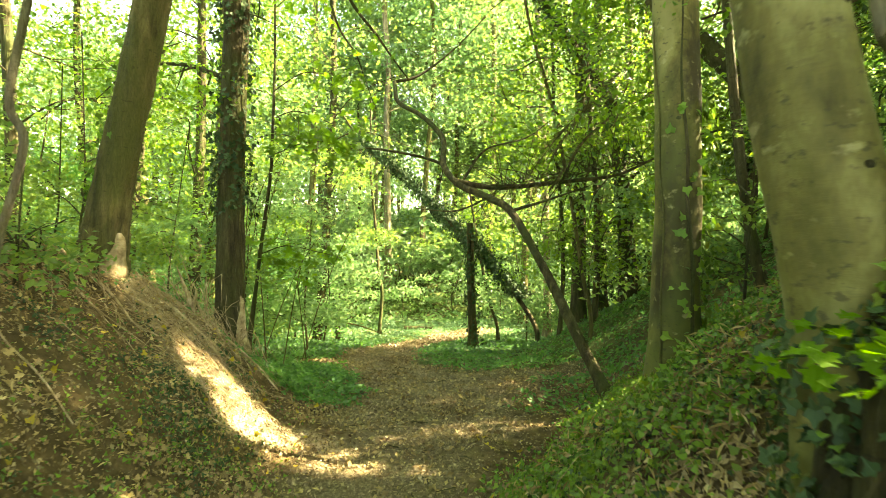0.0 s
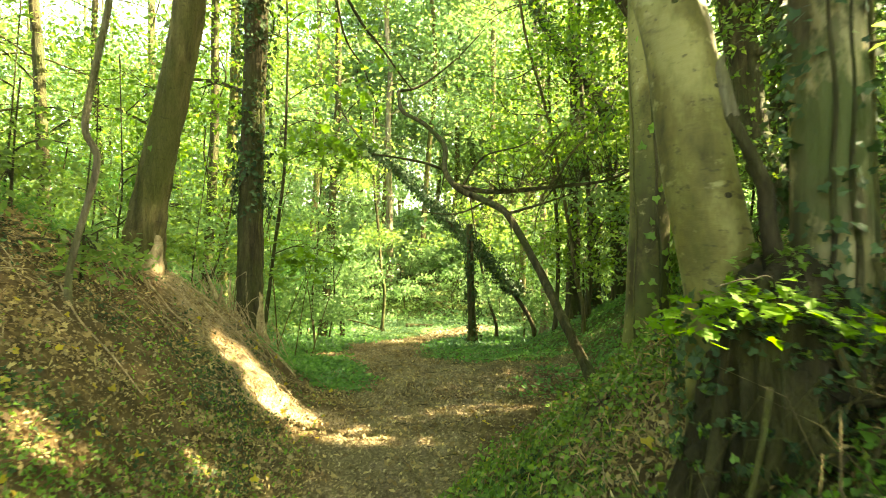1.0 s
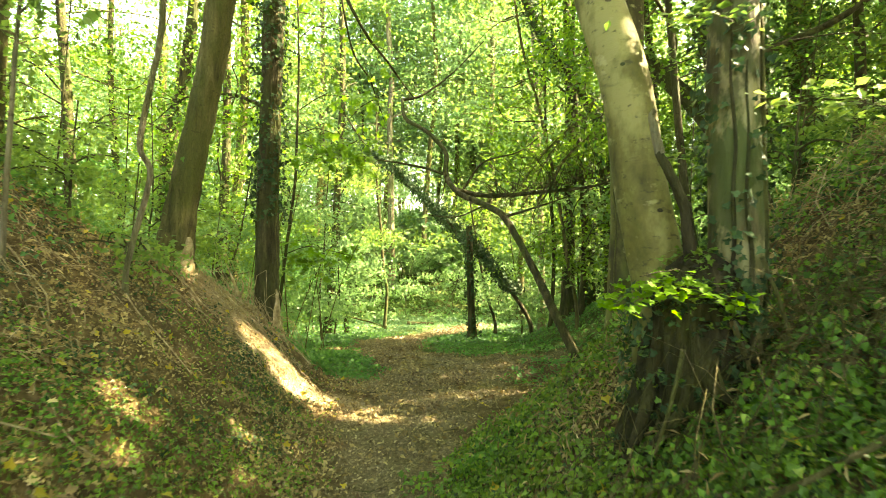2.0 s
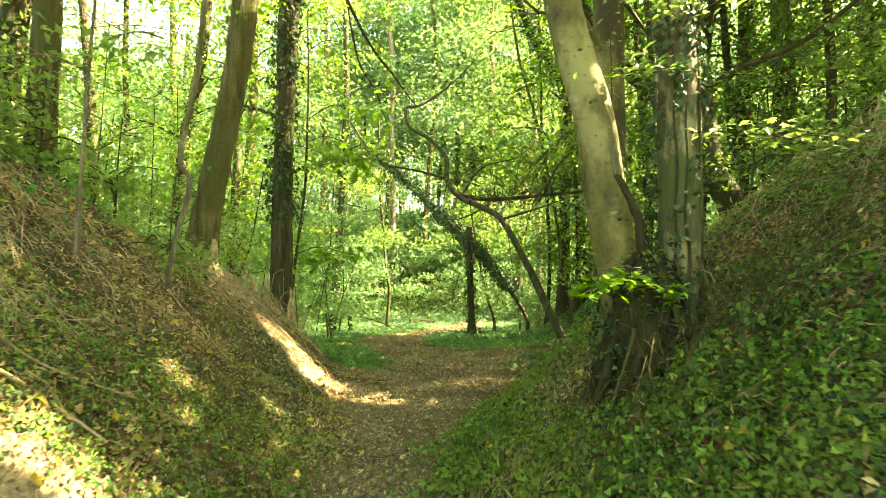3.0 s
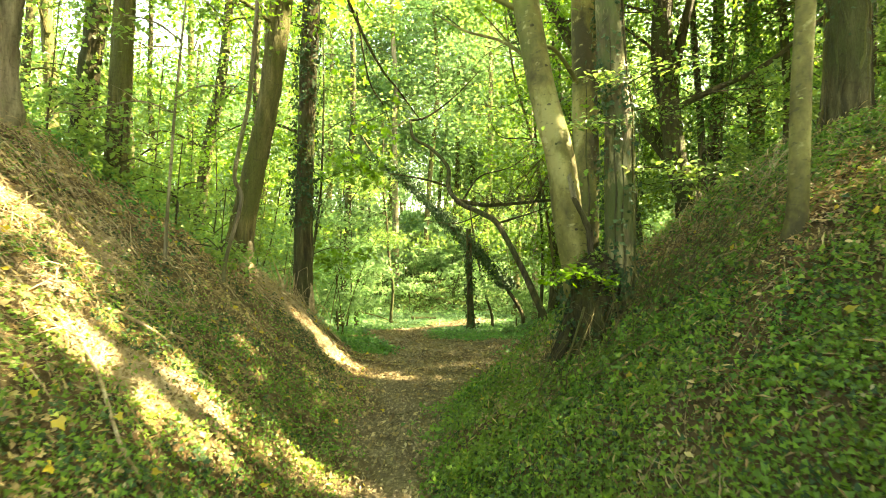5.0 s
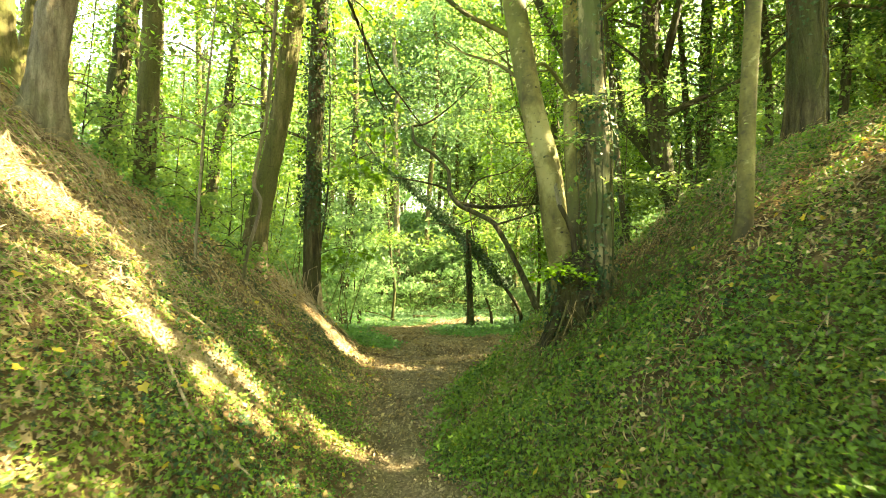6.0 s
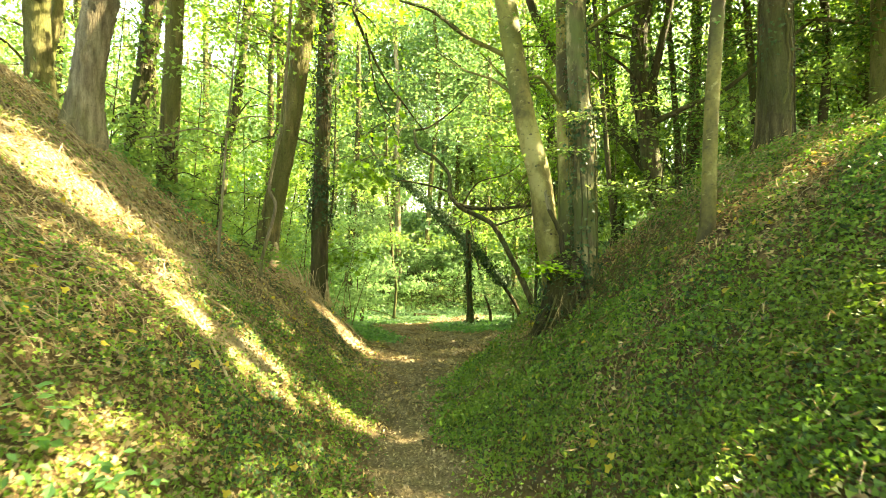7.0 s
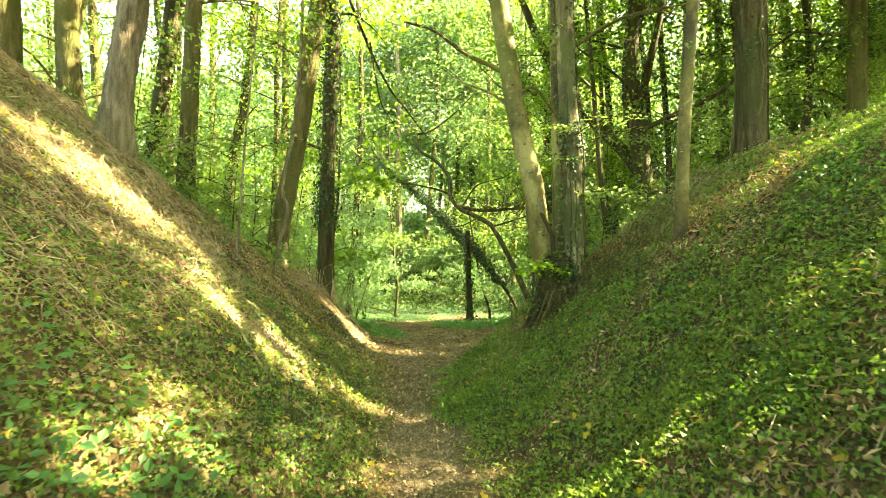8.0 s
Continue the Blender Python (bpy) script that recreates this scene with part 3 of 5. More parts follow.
    if ivy:
        lo, hi, count, spread = ivy[:4]
        p, n = ivy_on(path, radii, base[2] + lo, base[2] + hi, count, spread, ivy[4] if len(ivy) > 4 else None)
        part("ivy", leaves("ivy", p, (0.038 if base[1] < 3 else 0.065) * rng.uniform(0.6, 1.3, len(p)), n, IVYL, ivy_leaf, 0.5), root, "dark glossy climbing ivy")
    return root


# the trees on the banks
def crest_bush(x, y, h):
    z = float(land(x, y))
    make_tree("low leafy bush on the bank crest", [(x, y, z), (x + 0.05, y, z + 0.6), (x + 0.1, y, z + 1.1)], 0.015, z + h, DARK, (16, 0.42, 70, 0.08), 0.25, 0.7, 1.2, name="bush", category="bush", sides=6, limbs=6, leaf=LEAF_SUN, group="bushes on the bank crest")


for x, y, h in ((-4.5, 4.7, 1.4), (-4.1, 5.9, 1.5), (-5.0, 3.3, 1.2), (-4.9, 6.6, 1.6), (-3.9, 7.4, 1.6), (-4.1, 3.3, 0.8), (-3.05, 3.75, 0.32), (-3.6, 3.7, 0.45), (-5.6, 5.2, 1.6), (2.9, 3.2, 1.0), (3.6, 4.2, 1.4), (2.6, 4.6, 1.2), (4.4, 3.2, 1.2)):
    crest_bush(x, y, h)
make_tree("tall leaning grey-brown tree on the crumbling bank edge", [(-3.42, 5.2, 1.4), (-3.36, 5.2, 1.72), (-3.17, 5.2, 2.7), (-2.87, 5.2, 4.17)], 0.175, 13, ROUGH, (70, 0.9, 150, 0.085), 3.6, 2.8, 1.5, ivy=(0.5, 9, 900, 0.05, 2.6), r_top=0.12, scar=(-1.1, 0.1, -0.15, 0.32))
hang = [([(-2.62, 6.8, 8.2), (-2.04, 8.5, 6.82), (-1.56, 8.88, 5.91), (-1.18, 9.25, 5.49), (-0.87, 9.62, 5.13), (-0.66, 10.0, 4.94)], 0.04),
        ([(-2.0, 8.3, 6.9), (-1.79, 8.72, 5.56), (-1.48, 8.95, 5.03), (-1.36, 9.18, 4.68), (-1.23, 9.4, 4.3)], 0.022)]
make_tree("dark straight tree clothed in climbing ivy on the bank end", [(-2.78, 6.9, 0.78), (-2.78, 6.9, 1.72), (-2.75, 6.9, 3.13), (-2.69, 6.9, 4.98)], 0.17, 13, DARK, (80, 0.9, 150, 0.085), 3.0, 2.2, 1.5, ivy=(1.6, 9, 3600, 0.09), ivy_leaf=IVY_DARK, r_top=0.13, extra=hang, lean_limbs=2.6, vines=4, scar=(-1.1, 0.0, -0.12, 0.7))
# Dark ivy leaves round the foot darken the trunk's base.
leaning_beech = make_tree("smooth leaning beech with green-grey bark and knots", [(1.03, 1.31, 1.1), (1.01, 1.32, 1.57), (0.955, 1.33, 1.9), (0.87, 1.42, 2.62), (0.735, 1.6, 3.33), (0.52, 1.85, 4.93)], 0.128, 12, BEECH, (50, 0.9, 150, 0.085), 4.5, 3.0, 1.2, r_top=0.103,
          extra=[([(0.66, 1.69, 3.9), (0.4, 1.7, 4.03), (0.07, 1.6, 4.15), (-0.28, 1.5, 4.37), (-0.64, 1.4, 4.44)], 0.035),
                 ([(0.73, 1.61, 3.4), (0.45, 1.95, 3.75), (0.1, 2.3, 4.0), (-0.2, 2.6, 4.3)], 0.022)], sides=28, ivy=(0, 0.6, 800, 0.03), ivy_leaf=IVY_DARK)
standing_beech = make_tree("straight smooth beech with ivy at its foot", [(1.83, 4.2, 0.6), (1.85, 4.2, 1.72), (1.87, 4.2, 2.58), (1.85, 4.2, 3.7)], 0.185, 13, BEECH, (80, 0.9, 150, 0.085), 3.0, 3.2, 1.3, r_top=0.14, ivy=(-0.1, 2.2, 900, 0.05, 0.2), sides=24, vines=2)
mottled_beech = make_tree("mottled old beech with flaking bark and ivy stems", [(1.27, 1.18, 1.24), (1.32, 1.19, 1.71), (1.32, 1.2, 2.26), (1.32, 1.22, 2.83), (1.27, 1.25, 3.41)], 0.115, 12, MOTTLED, (50, 0.9, 150, 0.085), 3.8, 3.0, 1.5, r_top=0.095, ivy=(0.0, 8, 3000, 0.035), ivy_leaf=IVY_DARK, sides=32, vines=5)
make_tree("slim straight young tree on the ivy bank", [(1.98, 0.1, 1.6), (2.05, 0.1, 1.98), (2.09, 0.1, 3.04), (2.16, 0.1, 4.1)], 0.06, 10, BEECH, (36, 0.8, 80, 0.1), 3.0, 2.4, 1.4, ivy=(0.0, 5, 60, 0.03))
make_tree("thick rough-barked tree with ivy stems on the bank top", [(3.79, 2.0, 2.87), (3.82, 2.0, 3.89), (3.80, 2.0, 4.99)], 0.18, 14, DARK, (70, 1.0, 130, 0.09), 3.0, 3.4, 1.3, r_top=0.15, ivy=(0.8, 9, 1900, 0.07), ivy_leaf=IVY_DARK, vines=12)
make_tree("dark forked ivy-hung tree on the slope", [(4.47, 6.3, 2.3), (4.12, 6.3, 3.0), (3.92, 6.3, 4.3), (3.8, 6.3, 4.9), (3.8, 6.3, 6.1), (3.93, 6.3, 7.2)], 0.2, 14, DARK, (70, 1.0, 130, 0.09), 4.0, 3.4, 1.3, r_top=0.1, ivy=(1.0, 8, 1500, 0.08),
          extra=[([(3.9, 6.3, 4.5), (4.18, 6.3, 5.7), (4.5, 6.3, 7.2), (4.7, 6.4, 9)], 0.11), ([(3.92, 6.2, 4.2), (4.45, 5.8, 4.45), (5.06, 5.4, 4.71), (5.73, 5.0, 5.32), (6.3, 4.8, 5.76)], 0.06), ([(3.9, 6.2, 4.7), (3.5, 6.0, 5.2), (2.9, 5.9, 5.6), (2.3, 5.7, 5.9)], 0.04)])
make_tree("dark slanting tree leaning over the slope", [(4.75, 6.6, 2.2), (4.0, 6.7, 3.6), (3.3, 6.8, 4.4), (2.75, 6.9, 5.0)], 0.15, 7.5, DARK, (24, 0.8, 70, 0.11), 2.5, 2.0, 1.3, ivy=(0.5, 4, 700, 0.08))
make_tree("straight tree among the wood on the slope", [(6.21, 9.3, 2.2), (6.32, 9.3, 5.2), (6.38, 9.3, 8.05)], 0.16, 15, DARK, (70, 1.1, 80, 0.13), 3.0, 3.6)
make_tree("stout sunlit pale-barked tree on the bank top", [(-4.24, 1.6, 3.1), (-4.15, 1.6, 3.56), (-4.04, 1.6, 4.25), (-3.95, 1.6, 4.81)], 0.165, 14, PALE, (50, 1.0, 130, 0.09), 4.0, 3.2, 1.5, r_top=0.14, sides=24)
make_tree("straight mossy grey tree on the bank top", [(-5.43, 2.6, 3.72), (-5.46, 2.6, 4.48), (-5.46, 2.6, 5.28)], 0.16, 14, ROUGH, (50, 1.0, 120, 0.085), 3.5, 3.2)
make_tree("slim straight brown tree on the slope edge", [(-4.30, 3.6, 2.55), (-4.24, 3.6, 3.94), (-4.15, 3.6, 5.75)], 0.13, 13, ROUGH, (50, 0.9, 120, 0.085), 4.5, 3.0, 1.4, r_top=0.1)
make_tree("leaning tree wrapped in ivy on the slope edge", [(-5.05, 4.0, 3.0), (-4.86, 4.0, 4.52), (-4.67, 4.0, 5.94)], 0.14, 13, DARK, (50, 0.9, 120, 0.085), 3.5, 3.0, ivy=(0.3, 7, 2200, 0.1), r_top=0.11)
make_tree("grey tree standing on the bank top", [(-6.3, 2.5, 4.1), (-6.28, 2.5, 5.23)], 0.2, 14, ROUGH, (40, 1.0, 120, 0.085), 3.0, 3.2)
make_tree("dark ivy-clad tree leaning on the wooded slope", [(-7.19, 12, 1.6), (-6.92, 12, 4.31), (-6.56, 12, 6.11)], 0.18, 14, DARK, (60, 1.1, 80, 0.13), 2.5, 3.4, ivy=(0.2, 8, 1500, 0.12))
make_tree("thin pale sapling growing on the bank", [(-2.88, 2.1, 1.75), (-2.83, 2.1, 2.52), (-2.76, 2.1, 3.41)], 0.018, 4.4, PALE, (10, 0.4, 40, 0.08), 1.2, 0.8, 1.2, name="sapling", category="sapling", sides=8, leaf=LEAF_SUN)
make_tree("thin crooked pale tree bending beside the bank edge", [(-2.75, 3.2, 1.5), (-2.68, 3.2, 1.82), (-2.54, 3.2, 2.36), (-2.63, 3.2, 2.62), (-2.53, 3.2, 3.16), (-2.44, 3.2, 3.69)], 0.025, 7.5, PALE, (24, 0.6, 60, 0.09), 2.2, 1.6, 1.2, r_top=0.022, name="sapling", category="sapling", sides=10, leaf=LEAF_SUN)

# the crooked tree over the path, with bare boughs
crooked_tree = make_tree("crooked bare tree arching over the path fork", [(2.03, 6.2, 0.0), (1.88, 6.61, 0.24), (1.62, 7.02, 0.9), (1.4, 7.43, 1.49), (1.01, 7.84, 2.27), (0.71, 8.25, 2.52), (0.24, 8.65, 2.79), (0.01, 9.06, 3.18), (-0.01, 9.47, 3.71), (-0.41, 9.88, 4.22), (-0.87, 10.29, 4.59), (-0.98, 10.7, 5.11)], 0.068, 5.05, DARK, (0, 0, 0, 0), 1, 1, 1.3, r_top=0.035, limbs=0,
          extra=[([(-0.98, 10.7, 5.11), (-0.51, 10.8, 5.26), (0.19, 10.9, 5.81), (0.89, 11.0, 6.56)], 0.035), ([(0.01, 9.3, 3.22), (-0.55, 9.55, 3.42), (-1.51, 9.8, 3.6), (-2.1, 9.9, 3.5)], 0.03),
                 ([(0.2, 8.8, 2.85), (0.89, 8.68, 2.73), (1.95, 8.45, 2.8), (2.69, 8.22, 2.87), (3.22, 8.0, 3.1)], 0.05), ([(0.35, 8.9, 2.9), (0.74, 9.15, 3.44), (1.45, 9.3, 3.67), (1.9, 9.4, 4.0)], 0.025),
                 ([(1.0, 7.85, 2.28), (1.65, 7.85, 2.48), (2.19, 8.0, 2.67)], 0.025), ([(0.7, 8.25, 2.52), (0.2, 8.0, 2.3), (-0.4, 7.8, 2.32)], 0.018), ([(0.02, 9.1, 3.2), (-0.1, 9.2, 2.7), (-0.35, 9.3, 2.4)], 0.012),
                 ([(1.9, 8.45, 2.8), (2.2, 8.4, 3.4), (2.7, 8.3, 3.9), (3.0, 8.2, 4.6)], 0.022), ([(1.9, 8.45, 2.8), (1.6, 8.3, 2.4), (1.5, 8.2, 1.9)], 0.012), ([(2.6, 8.2, 2.87), (2.3, 8.1, 2.5), (2.2, 8.0, 2.1)], 0.012)])

# trees round the clearing
make_tree("broken ivy-covered dead stem beside the clearing path", [(0.77, 13.3, -0.66), (0.70, 13.3, 0.88), (0.68, 13.3, 2.37)], 0.11, 2.3, DARK, (0, 0, 0, 0), limbs=0, r_top=0.09, ivy=(0, 3.1, 900, 0.06), ivy_leaf=IVY_DARK)
make_tree("ivy-draped fallen tree leaning across the clearing edge", [(2.35, 13.3, -0.3), (1.8, 13.35, 0.6), (0.96, 13.6, 1.59), (0.47, 14.2, 2.12), (-0.38, 14.8, 3.0), (-1.38, 15.4, 4.04), (-2.47, 16, 4.99)], 0.065, 5.0, DARK, (0, 0, 0, 0), limbs=0, ivy=(1.2, 6, 12000, 0.19), ivy_leaf=IVY_DARK)
make_tree("ivy-clad tree at the edge of the clearing", [(-4.32, 18, -1.38), (-4.03, 18, 1.55), (-3.89, 18, 4.24), (-3.74, 18, 6.75)], 0.15, 14, DARK, (80, 1.1, 80, 0.15), 4.0, 3.4, ivy=(0, 9, 2200, 0.12), leaf=LEAF_SUN, ivy_leaf=IVY_DARK)
make_tree("tall pale straight tree behind the clearing", [(-2.8, 27, -1.14), (-2.83, 27, 2.9), (-2.89, 27, 8.68)], 0.2, 17, PALE, (90, 1.4, 70, 0.2), 6, 4, leaf=LEAF_SUN)
make_tree("thin dark young tree in the grass", [(-2.4, 20, -1.3), (-2.31, 20, 0.03), (-2.44, 20, 0.89)], 0.07, 6, DARK, (24, 0.8, 70, 0.13), 2.6, 1.8, leaf=LEAF_SUN, sides=10)
make_tree("slender leaning tree on the slope", [(2.93, 10.5, 0.44), (2.76, 10.5, 1.28), (2.54, 10.5, 2.74), (2.15, 10.5, 4.65)], 0.045, 8, ROUGH, (30, 0.7, 70, 0.11), 3.6, 2.0, sides=10)
make_tree("thin crooked stem by the clearing", [(1.75, 17, -0.81), (1.56, 17, -0.17), (1.42, 17, 0.37)], 0.06, 3.2, DARK, (10, 0.6, 60, 0.13), 1.6, 1.3, sides=10)
make_tree("dark ivy-grown tree on the far slope", [(4.17, 14, 0.5), (4.14, 14, 3.08), (4.06, 14, 5.33)], 0.17, 14, DARK, (90, 1.0, 90, 0.13), 1.2, 2.6, ivy=(0, 8, 3500, 0.2), ivy_leaf=IVY_DARK, leaf=LEAF, limbs=16)
make_tree("dark ivy-hung tree bending over the slope", [(4.45, 12.5, 0.6), (4.23, 12.5, 3.21), (3.96, 12.5, 5.21), (3.02, 12.5, 6.55), (2.35, 12.5, 7.62)], 0.2, 9, DARK, (60, 0.9, 90, 0.12), 1.5, 2.2, ivy=(0, 9, 6000, 0.22), ivy_leaf=IVY_DARK, leaf=LEAF_SUN, limbs=12)
make_tree("pale slim tree on the far slope", [(3.74, 19, 0.2), (3.68, 19, 3.77), (3.6, 19, 6)], 0.14, 14, PALE, (70, 1.1, 80, 0.15), 4, 3.2, leaf=LEAF_SUN)
make_tree("slanting dark young tree among the ivy", [(3.2, 5.0, 1.0), (2.98, 5.0, 1.56), (2.84, 5.0, 2.37), (2.76, 5.0, 3.12)], 0.055, 8, DARK, (16, 0.8, 90, 0.09), 2.4, 2.2, sides=10)
make_tree("dark straight tree behind the bank", [(-5.68, 12, 0.5), (-5.57, 12, 2.89), (-5.51, 12, 4.17)], 0.13, 12, DARK, (60, 1.0, 80, 0.13), 2.5, 3.0)
make_tree("slim curving young tree beside the bank end", [(-3.3, 9, 0.0), (-3.12, 9, 1.63), (-2.95, 9, 2.89), (-2.91, 9, 3.56)], 0.035, 6, DARK, (34, 0.55, 22, 0.17), 1.9, 1.5, sides=10, leaf=LEAF, lean_limbs=0.2, shape=LOBED)

for x, y, r in ((-6.2, 14.0, 2.6), (5.6, 16.5, 5.0), (-1.2, 29, 4.5), (2.2, 26.5, 4.5), (5.2, 31, 4.5), (-6.5, 25, 4.5), (0.6, 34, 5.0), (-3.8, 32, 4.5), (3.6, 38, 5.0), (-0.6, 40, 5.0), (3.4, 22.5, 3.6), (6.8, 23, 4.5), (8.5, 28, 5.0), (4.4, 34, 5.0)):
    z0 = float(land(x, y))
    # Trees past y 24 get the leaf with haze in its colour.
    make_tree("tall tree spreading light green boughs over the clearing", [(x, y, z0), (x + 0.1, y, z0 + 3), (x + 0.3, y + 0.1, z0 + 6)], 0.17, z0 + (16 if y < 24 else 21), ROUGH, (110 if y < 24 else 190, 1.3 if y < 24 else 1.6, 80, 0.17 if y < 24 else 0.22), 3.2 if y < 24 else 7.0, r, leaf=LEAF_SUN if y < 24 else LEAF_HAZE, sides=12, limbs=18)

for x, y, r in ((7.2, 4.6, 0.16), (9.2, 7.2, 0.18), (6.3, 2.2, 0.1), (8.8, 1.4, 0.17), (11.5, 4.0, 0.2), (7.4, 6.4, 0.09), (7.5, 9.8, 0.15), (10, 10.5, 0.17), (8.6, 13.5, 0.14), (12.6, 8.4, 0.16), (13.2, 12.6, 0.16), (-8.2, 6.4, 0.15), (-9.5, 9.6, 0.17), (-7.2, 8.8, 0.12), (-11, 4.2, 0.18), (-9, 2.0, 0.17)):
    z0 = float(land(x, y))
    # Left trees get the sunlit leaf colour, right ones sunlit, plain or shaded by lot.
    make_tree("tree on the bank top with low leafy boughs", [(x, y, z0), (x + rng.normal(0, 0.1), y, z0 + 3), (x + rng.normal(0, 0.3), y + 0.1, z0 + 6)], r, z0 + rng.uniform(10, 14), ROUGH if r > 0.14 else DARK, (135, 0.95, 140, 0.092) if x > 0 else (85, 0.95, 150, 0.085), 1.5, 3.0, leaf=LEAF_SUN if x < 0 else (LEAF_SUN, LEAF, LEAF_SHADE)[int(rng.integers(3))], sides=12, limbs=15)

for x, y, r in ((3.3, 11.6, 0.07), (5.3, 9.2, 0.09), (4.9, 11.0, 0.1), (6.4, 7.0, 0.09), (2.7, 12.3, 0.05), (4.2, 9.4, 0.07), (5.1, 7.7, 0.08)):
    z0 = float(land(x, y))
    # From x 5 on the boughs take the leaf with shade in its colour.
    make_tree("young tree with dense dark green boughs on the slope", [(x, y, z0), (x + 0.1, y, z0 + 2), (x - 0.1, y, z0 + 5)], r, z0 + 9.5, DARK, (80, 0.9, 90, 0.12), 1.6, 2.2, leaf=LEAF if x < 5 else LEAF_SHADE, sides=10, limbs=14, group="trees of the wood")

# the wood beyond: trees and bushes at scattered places, kept off the paths and the clearing
def wood():
    spots = []
    tries = 0
    while len(spots) < 36 and tries < 4000:
        tries += 1
        y = rng.uniform(8, 40)
        x = rng.uniform(-0.95 * y - 6, 0.95 * y + 6)
        if trodden(x, y) > 0.05 or (abs(x + 0.2) < 0.16 * y + 1.2 and y < 24) or (x < 0 and y < 9.5) or (abs(x + 3.6) < 2.3 and y < 15):
            continue
        if any((x - a) ** 2 + (y - b) ** 2 < 5 for a, b in spots):
            continue
        spots.append((x, y))
    for x, y in spots:
        z = float(land(x, y))
        lean = rng.normal(0, 0.06, 2)
        bark = (DARK, ROUGH, PALE)[int(rng.integers(3))]
        size = np.interp(y, [8, 20, 40], [0.12, 0.16, 0.24])
        # Leaf colours for sun, shade and haze are drawn by lot; haze prevails past y 18.
        make_tree("tree of the wood with a light green leafy crown", [(x, y, z), (x + 2 * lean[0], y + 2 * lean[1], z + 2.5), (x + 4 * lean[0], y + 4 * lean[1], z + 6)], rng.uniform(0.08, 0.19), z + rng.uniform(11, 17), bark,
                  (70 if x < -4 and y < 20 else 104, np.interp(y, [8, 40], [0.9, 1.7]), 90, size), rng.uniform(0.9, 2.2), np.interp(y, [8, 40], [3.0, 4.2]), 1.4, sides=10, group="trees of the wood", leaf=(LEAF_SUN, LEAF, LEAF_SHADE, LEAF_HAZE, LEAF_HAZE)[int(rng.integers(5))] if y < 18 else (LEAF_HAZE, LEAF_HAZE, LEAF_SUN)[int(rng.integers(3))], limbs=12,
                  ivy=(0, 6, 500, 0.1) if y < 16 and rng.uniform() < 0.5 else None)
    spots = []
    tries = 0
    while len(spots) < 95 and tries < 6000:
        tries += 1
        y = rng.uniform(9, 32)
        x = rng.uniform(-0.9 * y - 2, 0.9 * y + 2)
        if trodden(x, y) > 0.02 or (abs(x + 0.4) < 0.1 * y + 1.3 and y < 24.5) or (x > 0 and x < 4 and y < 13) or (24 < y < 28.5 and abs(x) < 6) or any((x - a) ** 2 + (y - b) ** 2 < 2 for a, b in spots):
            continue
        spots.append((x, y))
    for x, y in spots:
        z = float(land(x, y))
        make_tree("leafy understorey bush with spreading sprays", [(x, y, z), (x + rng.normal(0, 0.1), y, z + 1.2), (x + rng.normal(0, 0.25), y, z + 2.2)], 0.03, z + rng.uniform(2.2, 4.5), DARK, (30, np.interp(y, [9, 32], [0.55, 1.1]), 80, np.interp(y, [9, 32], [0.1, 0.18])),
                  0.5, np.interp(y, [9, 32], [1.2, 2.0]), 1.2, name="bush", category="bush", sides=6, limbs=6, group="understorey bushes", leaf=(LEAF_LOW, LEAF_SUN, LEAF_HAZE, LEAF_HAZE, LEAF_HAZE)[int(rng.integers(5))])


wood()

for x, y, h in ((-6.2, 24.2, 2.6), (-4.6, 25.6, 1.8), (-3.3, 24.6, 2.2), (-1.9, 25.2, 1.5), (-0.8, 27.2, 2.4), (0.5, 24.7, 2.0), (1.6, 26.2, 1.4), (2.7, 24.4, 2.4), (3.9, 25.6, 1.8), (5.2, 24.3, 2.4), (-2.4, 27.6, 2.2), (2.2, 28.0, 2.5), (-5.2, 27.6, 2.2), (4.6, 27.7, 2.4), (0.6, 28.6, 2.0)):
    z = float(land(x, y))
    make_tree("light green bush below the bank behind the clearing", [(x, y, z), (x + rng.normal(0, 0.1), y, z + 0.8), (x + rng.normal(0, 0.25), y, z + 1.4)], 0.025, z + h, DARK, (15, 0.6, 55, 0.17), 0.4, 1.2, 1.2, name="bush", category="bush", sides=6, limbs=5, group="understorey bushes", leaf=LEAF_HAZE)


